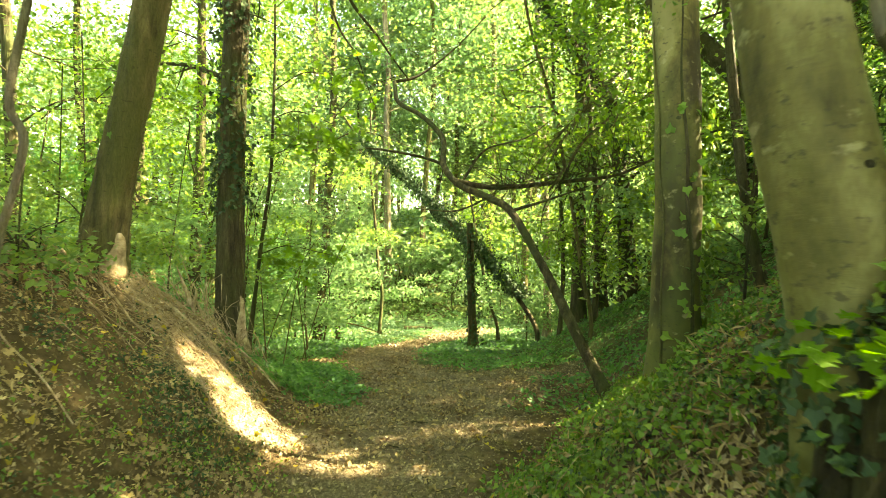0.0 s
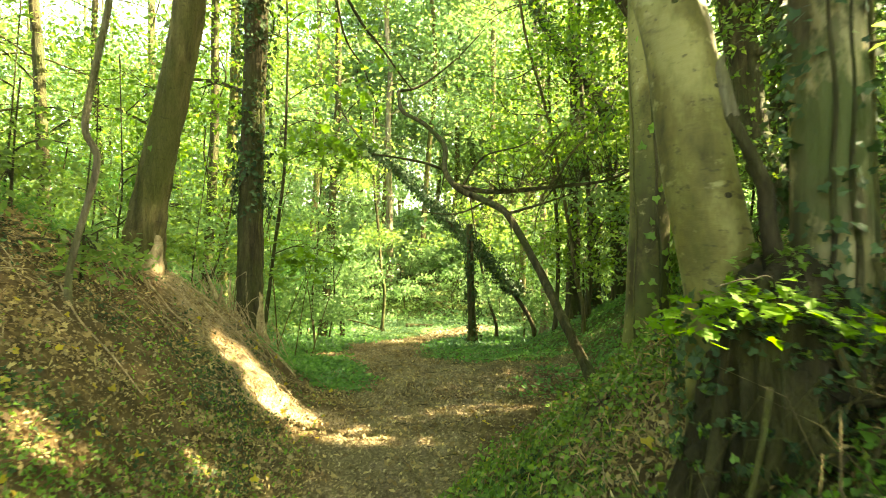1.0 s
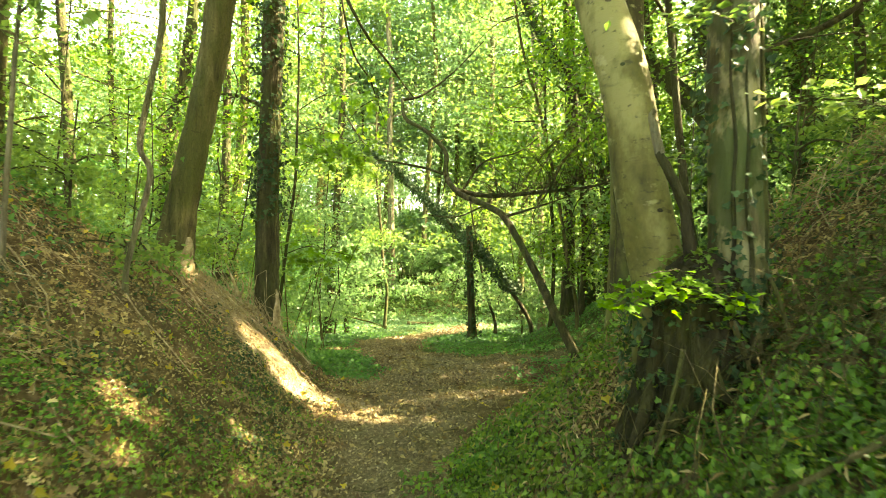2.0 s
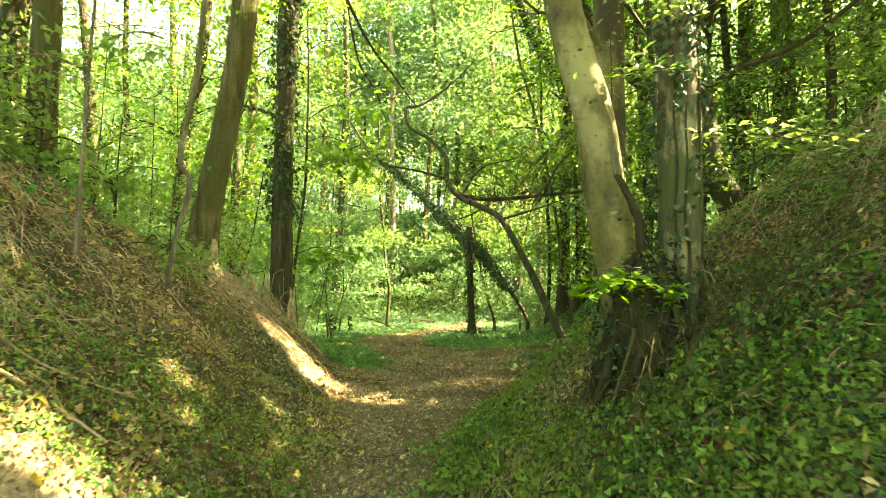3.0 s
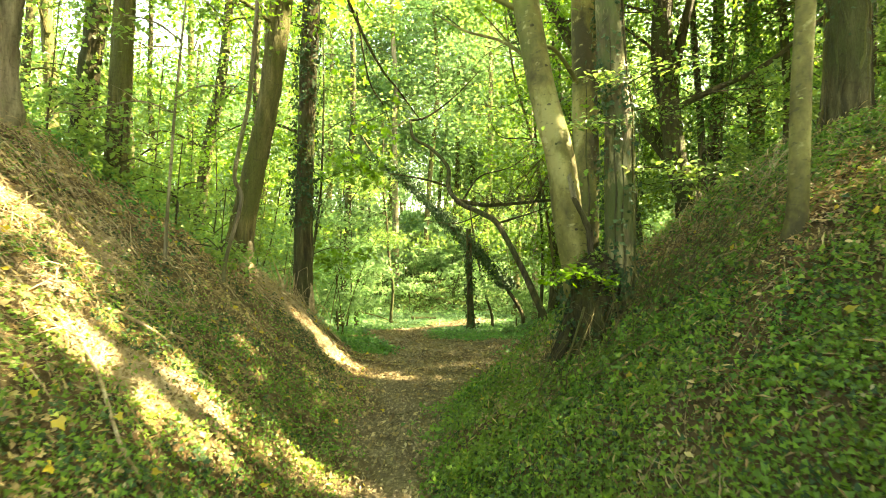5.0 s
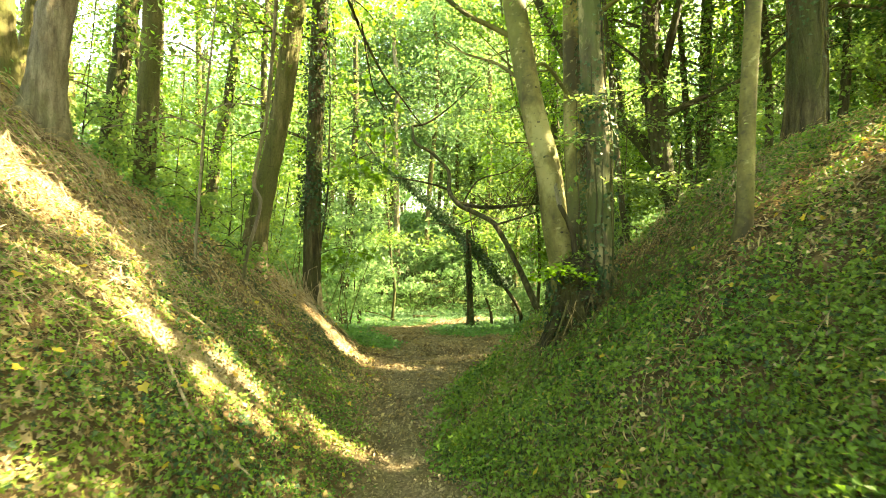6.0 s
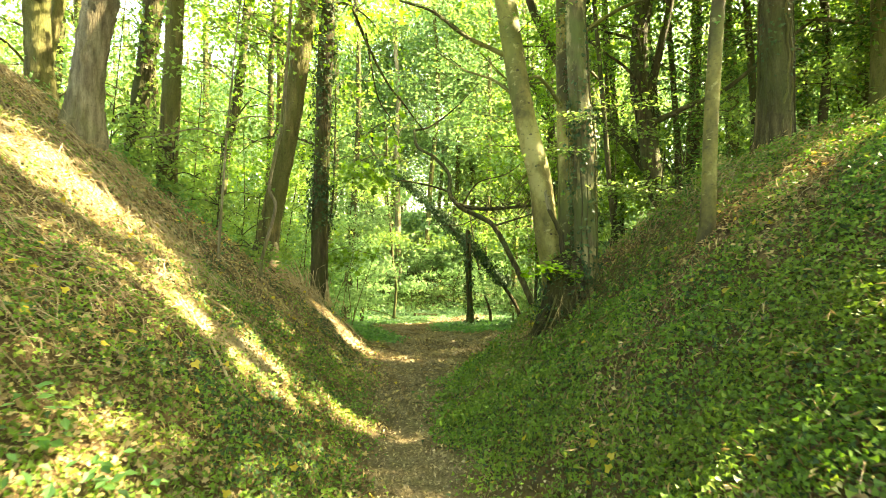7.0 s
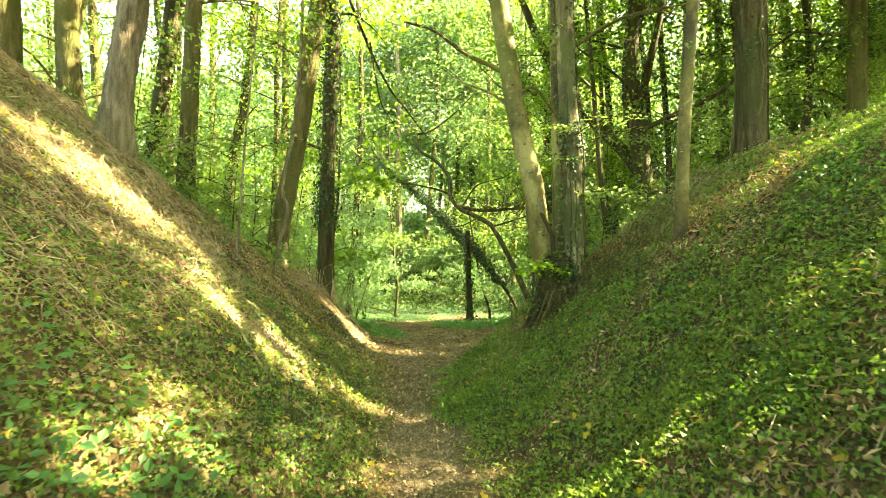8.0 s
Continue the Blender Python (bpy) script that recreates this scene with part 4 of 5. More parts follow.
def far_woods():
    """The wooded rise behind the clearing."""
    trunks, crowns = [], []
    for _ in range(150):
        y = rng.uniform(38, 95)
        x = rng.uniform(-1.0 * y - 8, 1.0 * y + 8)
        z = float(land(x, y))
        h = rng.uniform(15, 23)
        trunks.append(tube(np.array([(x, y, z - 0.3), (x + rng.normal(0, 0.2), y, z + h * 0.5), (x + rng.normal(0, 0.4), y, z + h)]), [0.25, 0.2, 0.08], 7))
        c = np.array([x, y, z + h * 0.55]) + rng.normal(0, 1, (54, 3)) * [2.8, 2.8, h * 0.27]
        crowns.append(sprays(c, rng.uniform(0.9, 2.0, 54), 24, 0.22))
    for _ in range(420):
        y = rng.uniform(27, 70)
        x = rng.uniform(-0.95 * y - 4, 0.95 * y + 4)
        c = np.array([x, y, float(land(x, y)) + 1.2]) + rng.normal(0, 1, (8, 3)) * [1.0, 1.0, 0.8]
        crowns.append(sprays(c, rng.uniform(0.5, 1.1, 8), 18, 0.25))
    v, f = join(trunks)
    tagged(new("far_trunks", quick_mesh("far_trunks", v, f, ROUGH, True)), "grey trunks of the distant wood behind the clearing", "trees", kind="stuff")
    p = np.vstack(crowns)
    p = p[p[:, 2] > land(p[:, 0], p[:, 1]) + 0.2]
    tagged(new("far_foliage", leaves("far_foliage", p, rng.uniform(0.32, 0.62, len(p)), (0, -0.3, 1), OVAL, LEAF_HAZE, 0.7)), "sunlit green foliage of the distant wood", "foliage", kind="stuff")


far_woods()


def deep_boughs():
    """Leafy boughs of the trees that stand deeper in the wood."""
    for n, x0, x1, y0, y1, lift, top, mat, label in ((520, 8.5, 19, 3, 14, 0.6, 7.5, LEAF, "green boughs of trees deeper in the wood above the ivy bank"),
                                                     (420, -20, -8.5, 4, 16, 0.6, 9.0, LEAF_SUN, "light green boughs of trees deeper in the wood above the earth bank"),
                                                     (560, -16, 18, 31, 48, 5.0, 20.0, LEAF_HAZE, "pale green boughs high in the wood behind the clearing")):
        x, y = rng.uniform(x0, x1, n), rng.uniform(y0, y1, n)
        big = 2.0 if y0 > 20 else 1.0
        c = np.stack([x, y, land(x, y) + rng.uniform(lift, top, n)], 1)
        p = sprays(c, big * rng.uniform(0.6, 1.3, n), 60, 0.2)
        tagged(new("deep_boughs", leaves("deep_boughs", p, big * rng.uniform(0.1, 0.19, len(p)), (0, 0, 1), OVAL, mat, 0.75)), label, "foliage", kind="stuff")


deep_boughs()


def shade_cover():
    """Leaf cover added high over the hollow way, mostly out of view, to shade it."""
    n = 1300
    c = np.stack([rng.uniform(-8, 22, n), rng.uniform(-12, 13, n), rng.uniform(8.5, 14, n)], 1)
    p = sprays(c, rng.uniform(0.9, 1.7, n), 60, 0.2)
    p = p[~in_gap(p)]
    tagged(new("shade_cover", leaves("shade_cover", p, rng.uniform(0.22, 0.4, len(p)), (0, 0, 1), OVAL, LEAF, 0.4)), "green leaf cover added overhead to shade the hollow way", "foliage", kind="stuff")


shade_cover()


# ---------------------------------------------------------------- what grows and lies on the ground
def up_normal(x, y, e=0.05):
    n = np.stack([-(land(x + e, y) - land(x - e, y)) / (2 * e), -(land(x, y + e) - land(x, y - e)) / (2 * e), np.ones(len(x))], 1)
    return n / np.linalg.norm(n, axis=1)[:, None]


def patchy(x, y, s=1.0):
    return (np.sin(1.9 * s * x + 1.1 * s * y) + np.sin(2.7 * s * y - 1.6 * s * x + 2) + 0.7 * np.sin(5.1 * s * x + 0.6) * np.sin(4.3 * s * y)) / 2.7


def strew(n, x0, x1, y0, y1, weight):
    x, y = rng.uniform(x0, x1, n), rng.uniform(y0, y1, n)
    keep = rng.uniform(0, 1, n) < weight(x, y)
    return x[keep], y[keep]


def carpet(name, label, category, n, box, weight, size, shape, mat, lift, tilt, lo=0.6):
    x, y = strew(n, *box, lambda x, y: weight(x, y) * smooth(y, -7.2, -5.4))
    p = np.stack([x, y, land(x, y) - 0.03 * trodden(x, y) + np.abs(rng.normal(0, lift, len(x))) + 0.004], 1)
    tagged(new(name, leaves(name, p, size * rng.uniform(lo, 1.3, len(x)), up_normal(x, y), shape, mat, tilt)), label, category, kind="stuff")


def right_ivy(x, y):
    s = x - foot_right(y)
    brown = smooth(x, 1.3, 1.9) * smooth(y, 0.3, 1.0) * (1 - smooth(y, 2.8, 3.8))
    return smooth(s, -0.5 + 0.45 * smooth(y, 0.5, 2.5), 0.25 - 0.3 * (1 - smooth(y, 0.5, 2.5))) * (1 - trodden(x, y)) * np.clip(0.7 + 0.75 * patchy(x, y) + 0.6 * patchy(x, y, 3.1), 0.1 + 0.3 * (1 - smooth(y, -2.5, -1)), 1) * (1 - 0.42 * brown)


def left_ivy(x, y):
    s = foot_left(y) - x
    near = 1 - smooth(y, 0.5, 3.5)
    return smooth(s, -0.45, 0.05) * (1 - trodden(x, y)) * (1 - 0.85 * smooth(y, 3.3, 4.2)) * np.clip(0.36 + 0.66 * near + 0.6 * patchy(x, y, 0.8) - 0.75 * smooth(s, 1.0, 2.3), 0.04, 1) * (1 - 0.8 * bare(x, y))


carpet("ivy_carpet", "dense dark green ivy covering the bank", "ivy", 270000, (-0.4, 4.6, -6.8, 0.6), right_ivy, 0.032, IVY5, IVY, 0.045, 0.75, 0.45)
carpet("ivy_carpet", "dark green ivy and brown stems on the bank by the beeches", "ivy", 190000, (-0.4, 5.2, 0.4, 6.5), right_ivy, 0.034, KITE, IVY, 0.05, 0.7)
carpet("ivy_carpet", "dark blue-green ivy leaves low in the ivy cover", "ivy", 75000, (-0.4, 4.6, -6.8, 4.0), right_ivy, 0.034, IVY5, IVY_DARK, 0.03, 0.7, 0.5)
carpet("ivy_carpet", "patchy ivy trailing over the earth bank", "ivy", 154000, (-5, -0.4, -6.8, 7.5), left_ivy, 0.031, IVY5, IVY, 0.035, 0.6)
carpet("ivy_carpet", "low ivy on the ground beside the path fork", "ivy", 60000, (-7, 10, 6, 18), lambda x, y: (1 - trodden(x, y)) * np.clip(0.75 + 0.5 * patchy(x, y), 0, 1), 0.085, OVAL, LEAF_LOW, 0.04, 0.5)
carpet("clearing_herbs", "bright green low herbs in the clearing", "herbs", 90000, (-14, 14, 12, 25.5), lambda x, y: (1 - smooth(y, 23.3, 25)) * (1 - trodden(x, y)) * np.clip(0.8 + 0.4 * patchy(x, y), 0, 1), 0.11, OVAL, GRASS, 0.03, 0.6)
carpet("leaf_litter", "brown fallen leaves strewn over the path", "leaf litter", 330000, (-3, 4, -7, 15), lambda x, y: np.clip(trodden(x, y), 0.06, 1) * np.clip(0.75 + 0.4 * patchy(x, y, 1.4), 0.1, 1), 0.034, OVAL, HUMUS, 0.012, 0.6, 0.3)
carpet("leaf_litter", "pale dry leaves lying loose on the path", "leaf litter", 30000, (-3, 4, 1, 13), lambda x, y: trodden(x, y) * np.clip(0.5 + 0.5 * patchy(x, y, 1.9), 0.05, 1), 0.062, OVAL, DEAD, 0.014, 0.6, 0.4)
carpet("leaf_litter", "old leaves on the path round the clearing", "leaf litter", 60000, (-3.5, 4, 13, 23), lambda x, y: trodden(x, y), 0.075, OVAL, HUMUS, 0.012, 0.5, 0.3)
carpet("clearing_herbs", "pale green undergrowth on the rise behind the clearing", "herbs", 34000, (-14, 14, 23, 38), lambda x, y: np.clip(0.7 + 0.5 * patchy(x, y), 0.2, 1), 0.2, OVAL, LEAF_HAZE, 0.16, 0.8)
carpet("leaf_litter", "brown leaf litter on the bank behind the clearing", "leaf litter", 18000, (-12, 12, 24, 33), lambda x, y: np.clip(0.4 + 0.8 * patchy(x, y), 0, 1), 0.13, OVAL, HUMUS, 0.03, 0.7, 0.4)
carpet("ivy_carpet", "low ivy creeping in from the edge of the path", "ivy", 26000, (-0.6, 2.2, 1.5, 7), lambda x, y: smooth(x - foot_right(y), -0.45, 0.05) * (1 - smooth(x - foot_right(y), 0.2, 0.6)) * np.clip(0.35 + 0.9 * patchy(x, y, 1.6), 0, 1), 0.045, IVYL, IVY, 0.03, 0.6)
carpet("ivy_carpet", "dark low ivy on the tongue of ground by the bank end", "ivy", 30000, (-4.2, -0.6, 6.2, 10.2), lambda x, y: (1 - trodden(x, y)) * np.clip(0.8 + 0.5 * patchy(x, y), 0, 1), 0.055, IVYL, LEAF_LOW, 0.05, 0.5)
carpet("leaf_litter", "dry brown leaves caught on the banks", "leaf litter", 244000, (-5.5, 4.5, -7, 7.5), lambda x, y: (1 - trodden(x, y)) * np.where(x < 0, np.clip(0.55 + 0.6 * patchy(x, y, 1.7) + 0.4 * patchy(x, y, 4.1), 0.05, 1) * (1 - 0.4 * bare(x, y)), 0.1), 0.031, OVAL, DEAD, 0.018, 0.8, 0.3)
carpet("leaf_litter", "old dark leaves rotting on the banks", "leaf litter", 128000, (-5.5, 4.5, -7, 7.5), lambda x, y: (1 - trodden(x, y)) * np.where(x < 0, np.clip(0.6 - 0.5 * patchy(x, y, 1.7), 0.1, 1) * (1 - 0.5 * bare(x, y)), 0.4), 0.034, OVAL, HUMUS, 0.01, 0.7, 0.3)
carpet("ivy_carpet", "dark blue-green ivy creeping over the shaded earth bank", "ivy", 75000, (-4.2, -0.7, -6.8, 5.6), lambda x, y: smooth(foot_left(y) - x, -0.1, 0.3) * (1 - 0.9 * bare(x, y)) * (1 - 0.6 * smooth(foot_left(y) - x, 1.3, 2.2)) * np.clip(0.2 + 1.2 * patchy(x, y, 1.3) + 0.5 * patchy(x, y, 3.3), 0.02, 1), 0.034, IVY5, IVY_DARK, 0.03, 0.55)
carpet("soil_crumbs", "dry crumbs of earth on the worn bank edge", "soil", 60000, (-4, -1, -0.6, 6.2), lambda x, y: bare(x, y), 0.018, KITE, HUMUS, 0.008, 1.2, 0.3)
carpet("leaf_litter", "broad tan leaves lying loose on the earth bank", "leaf litter", 36000, (-4.2, -0.5, -6.6, 6), lambda x, y: (1 - trodden(x, y)) * (1 - 0.6 * bare(x, y)) * np.clip(0.25 + 0.9 * patchy(x, y, 2.1), 0.03, 1), 0.044, LOBED, DEAD, 0.02, 0.6, 0.4)
carpet("dead_bracken", "ochre dead bracken and straw among the ivy", "bracken", 90000, (-0.1, 5, -7, 6), lambda x, y: smooth(x - foot_right(y), 0.1, 0.5) * np.clip(0.1 - 0.9 * patchy(x, y), 0.2, 0.9), 0.07, STRAW, DEAD, 0.055, 0.8, 0.4)
carpet("dead_bracken", "straw and dead bracken matted on the earth bank", "bracken", 70000, (-5.2, -0.9, -7, 6.5), lambda x, y: smooth(foot_left(y) - x, 0.3, 1.4) * np.clip(0.3 + 0.7 * patchy(x, y, 1.1), 0.08, 0.9), 0.07, STRAW, DEAD, 0.03, 0.8, 0.4)
carpet("leaf_litter", "ochre and brown dead leaves in gaps of the ivy", "leaf litter", 86000, (0.0, 4.6, -6.8, 5), lambda x, y: smooth(x - foot_right(y), 0.1, 0.6) * np.clip(0.12 - 0.9 * patchy(x, y) - 0.6 * patchy(x, y, 3.1), 0.03, 0.95), 0.038, OVAL, DEAD, 0.045, 0.8, 0.4)
carpet("dead_bracken", "brown dead bracken below the bank crest", "bracken", 9000, (1.2, 4.2, 0.2, 3.8), lambda x, y: smooth(x, 1.3, 1.9) * np.clip(0.7 + 0.5 * patchy(x, y, 1.5), 0.1, 1), 0.065, STRAW, DEAD, 0.05, 0.8, 0.4)
carpet("crest_herbs", "low green herbs along the bank crest", "herbs", 40000, (-6.5, -2.0, 1.0, 7.5), lambda x, y: smooth(foot_left(y) - x, 1.3, 2.2) * np.clip(0.5 + 0.7 * patchy(x, y, 0.7), 0.05, 1) * smooth(y, 1.5, 3), 0.055, OVAL, LEAF_LOW, 0.13, 0.6)
carpet("yellow_leaves", "scattered yellowed leaves among the ivy", "leaves", 2600, (-5, 5, -5.5, 6), lambda x, y: (1 - trodden(x, y)) * 0.5, 0.05, IVYL, YELLOW, 0.05, 0.5)


def tall_herbs():
    """Broad-leaved herbs standing at the foot of the bank."""
    x, y = strew(1300, -3.2, -1.2, -3.5, -2.1, lambda x, y: np.clip(0.6 + 0.6 * patchy(x, y), 0, 1))
    p = np.stack([x, y, land(x, y) + rng.uniform(0.04, 0.22, len(x))], 1)
    tagged(new("tall_herbs", leaves("tall_herbs", p, rng.uniform(0.045, 0.075, len(x)), (0.2, -0.2, 1), OVAL, LEAF_LOW, 0.4)), "broad-leaved green herbs at the foot of the bank", "herbs", kind="stuff")


tall_herbs()


def sticks(name, label, n, box, weight, length, radius, mat, lie=0.7):
    """Dry stalks and twigs lying on the slope."""
    x, y = strew(n, *box, weight)
    pieces = []
    for a, b in zip(x, y):
        ln = length * rng.uniform(0.4, 1.4)
        t = rng.uniform(0, 2 * math.pi)
        xs = a + np.cos(t) * ln * np.linspace(0, 1, 4) + rng.normal(0, 0.06 * ln, 4)
        ys = b + np.sin(t) * ln * np.linspace(0, 1, 4) + rng.normal(0, 0.06 * ln, 4)
        zs = land(xs, ys) + 0.01 + np.array([0.0, 0.5, 0.7, 0.4]) * ln * abs(rng.normal(0, 1 - lie))
        pieces.append(tube(np.stack([xs, ys, zs], 1), np.array([1, 0.9, 0.7, 0.35]) * radius * rng.uniform(0.5, 1.3), 4))
    v, f = join(pieces)
    tagged(new(name, quick_mesh(name, v, f, mat, True)), label, "twigs", kind="stuff")


sticks("dry_stalks", "dry straw-coloured stalks matted over the earth bank", 13000, (-5, -0.8, -5, 7), lambda x, y: smooth(foot_left(y) - x, 0.9, 2.0) * np.clip(0.15 + 0.75 * smooth(3.2 - y, 0, 1.5) + 0.6 * patchy(x, y, 0.9), 0.05, 1), 0.28, 0.0038, DRY, 0.66)
sticks("dry_stalks", "dry stalks and dead stems among the ivy", 2600, (0.3, 5, -6, 5), lambda x, y: smooth(x - foot_right(y), 0.1, 0.6) * np.clip(0.4 - 0.9 * patchy(x, y), 0.1, 1), 0.26, 0.0026, DRY, 0.7)
sticks("dry_stalks", "tangled dead stems and straw round the beech stool", 420, (0.7, 2.1, 0.45, 1.3), lambda x, y: 1.0 + 0 * x, 0.36, 0.0035, ROUGH, 0.3)
sticks("dry_stalks", "tuft of pale straw on the bank crest", 420, (1.9, 3.2, 0.9, 2.4), lambda x, y: np.clip(0.6 + 0.6 * patchy(x, y), 0, 1), 0.3, 0.003, DRY, 0.45)
sticks("dry_stalks", "pale straw tuft at the foot of the ivy-clad tree", 170, (-3.15, -2.35, 6.0, 6.75), lambda x, y: 1.0 + 0 * x, 0.42, 0.005, DRY, 0.2)
sticks("dry_stalks", "straw and root fibres hanging over the crumbled edge", 900, (-3.4, -1.7, 4.2, 6.4), lambda x, y: np.clip(0.4 + 0.6 * bare(x, y), 0, 1), 0.3, 0.004, DRY, 0.75)
sticks("fallen_twigs", "small dark twigs lying on the path", 260, (-2, 2.5, -5, 10), lambda x, y: trodden(x, y), 0.18, 0.004, DARK, 0.95)


# ---------------------------------------------------------------- single things
def maple_sprig():
    root = thing("maple_sprig", 1.05, 1.05, float(land(1.05, 1.05)), "young maple shoot with bright green leaves", "sapling")
    z = float(land(1.05, 1.05))
    stem = curve_points([(1.05, 1.05, z - 0.05), (1.02, 0.98, z + 0.2), (0.95, 0.9, 1.6), (0.85, 0.86, 1.64), (0.74, 0.84, 1.62)], 6)
    v, f = tube(stem, np.linspace(0.005, 0.002, len(stem)), 6)
    part("stem", quick_mesh("stem", v, f, DARK, True), root)
    n = 150
    p = np.stack([rng.uniform(0.62, 1.2, n), rng.normal(0.88, 0.1, n), 1.58 + rng.normal(0, 0.03, n)], 1)
    p[:, 2] -= 0.28 * np.abs(p[:, 0] - 0.9)
    part("foliage", leaves("foliage", p, rng.uniform(0.03, 0.055, n), (0, -0.25, 1), LOBED, MAPLE, 0.3), root)


maple_sprig()


def sprig(tree, pts, r, count, spread, size, mat=LEAF_SUN):
    """A slender leafy shoot that reaches out from a trunk, its leaves in one flat layer."""
    c = curve_points(pts, 6)
    v, f = tube(c, np.linspace(r, 0.0015, len(c)), 6)
    bits = [(v, f)]
    for k in range(3, len(c) - 1, 2):
        d = np.array([rng.normal(0, 1), rng.normal(0, 1), rng.normal(0, 0.25)]) * spread
        bits.append(tube(np.array([c[k], c[k] + 0.55 * d + [0, 0, 0.01], c[k] + d]), [0.4 * r, 0.25 * r, 0.001], 4))
    v, f = join(bits)
    part("shoot", quick_mesh("shoot", v, f, DARK, True), tree)
    at = c[rng.integers(len(c) // 4, len(c), count)] + rng.normal(0, 1, (count, 3)) * [spread, spread, 0.16 * spread]
    part("shoot_leaves", leaves("shoot_leaves", at, size * rng.uniform(0.6, 1.2, count), (0, -0.25, 1), LOBED if mat == MAPLE else OVAL, mat, 0.35), tree)


sprig(mottled_beech, [(1.33, 1.15, 2.42), (1.55, 1.05, 2.4), (1.8, 1.0, 2.36), (2.05, 0.98, 2.28)], 0.006, 170, 0.14, 0.06)
sprig(mottled_beech, [(1.3, 1.12, 2.75), (1.12, 0.98, 2.74), (0.95, 0.92, 2.7)], 0.005, 90, 0.1, 0.06)
sprig(mottled_beech, [(1.3, 1.12, 3.05), (1.12, 0.95, 3.08), (1.0, 0.88, 3.06)], 0.005, 70, 0.09, 0.06)
sprig(mottled_beech, [(1.38, 1.15, 3.1), (1.62, 1.0, 3.2), (1.9, 0.9, 3.22)], 0.006, 110, 0.13, 0.06)
sprig(leaning_beech, [(0.4, 1.7, 4.03), (0.07, 1.6, 4.18), (-0.28, 1.5, 4.4), (-0.6, 1.42, 4.45)], 0.006, 260, 0.2, 0.06)
sprig(leaning_beech, [(0.1, 2.3, 4.0), (-0.2, 2.6, 4.34), (-0.5, 2.8, 4.46)], 0.006, 170, 0.22, 0.065)
sprig(leaning_beech, [(0.62, 1.72, 4.15), (0.85, 1.5, 4.3), (1.1, 1.35, 4.3)], 0.006, 130, 0.16, 0.06)
sprig(standing_beech, [(1.95, 4.1, 2.6), (2.4, 3.95, 2.66), (2.85, 3.9, 2.55)], 0.009, 190, 0.22, 0.075)
sprig(standing_beech, [(2.0, 4.1, 3.5), (2.5, 3.8, 3.6), (3.0, 3.6, 3.5)], 0.009, 190, 0.22, 0.075)


def log(label, pts, r, mat, name="fallen_branch"):
    c = curve_points(pts, 6)
    c[:, 2] = np.maximum(c[:, 2], land(c[:, 0], c[:, 1]) + r * 0.5)
    v, f = tube(c, np.linspace(r, r * 0.5, len(c)), 10, 0.12, 3)
    tagged(new(name, quick_mesh(name, v, f, mat, True)), label, "branch")


def ground_line(pts, lift=0.0):
    return [(x, y, float(land(x, y)) + lift) for x, y in pts]


log("dead branch propped over the clearing grass", [(-4.36, 18.2, -0.36), (-3.58, 18.2, -0.75), (-2.8, 18.2, -0.95), (-2.1, 18.2, -1.2)], 0.036, ROUGH)
log("short fallen log beside the clearing path", ground_line([(-1.55, 21), (-1.0, 21.1), (-0.43, 21)], 0.08), 0.1, DARK)
log("thin bare root hanging over the crumbled edge", ground_line([(-3.3, 6.2), (-2.7, 6.15), (-2.2, 6.1), (-1.85, 5.9)], 0.05), 0.018, DRY, "root")
log("thin bare root lying down the bank", ground_line([(-2.9, 5.6), (-2.5, 5.5), (-2.1, 5.6)], 0.04), 0.015, DRY, "root")
def broken_branch():
    """A splintered pale branch stuck in the bank edge."""
    z = float(land(-2.88, 6.1))
    root = thing("broken_branch", -2.88, 6.1, z, "splintered pale branch stuck upright in the bank edge", "branch")
    for q, r in (([(-2.86, 6.1, z - 0.1), (-2.93, 6.1, z + 0.2), (-3.02, 6.12, z + 0.42), (-3.1, 6.15, z + 0.6)], 0.035), ([(-2.9, 6.1, z + 0.1), (-2.84, 6.08, z + 0.28), (-2.86, 6.05, z + 0.4)], 0.022)):
        c = curve_points(q, 6)
        v, f = tube(c, np.linspace(r, 0.004, len(c)), 9, 0.25, 3.0, 0.1)
        part("splinter", quick_mesh("splinter", v, f, DRY, True), root)


broken_branch()
log("long bare branch lying down the bank", ground_line([(-2.5, -0.2), (-2.0, -0.35), (-1.55, -0.75), (-1.2, -0.8)], 0.03), 0.012, DRY)
log("bare stick lying in the ivy", ground_line([(1.1, 1.0), (0.95, 0.75), (0.8, 0.55)], 0.08), 0.007, ROUGH)


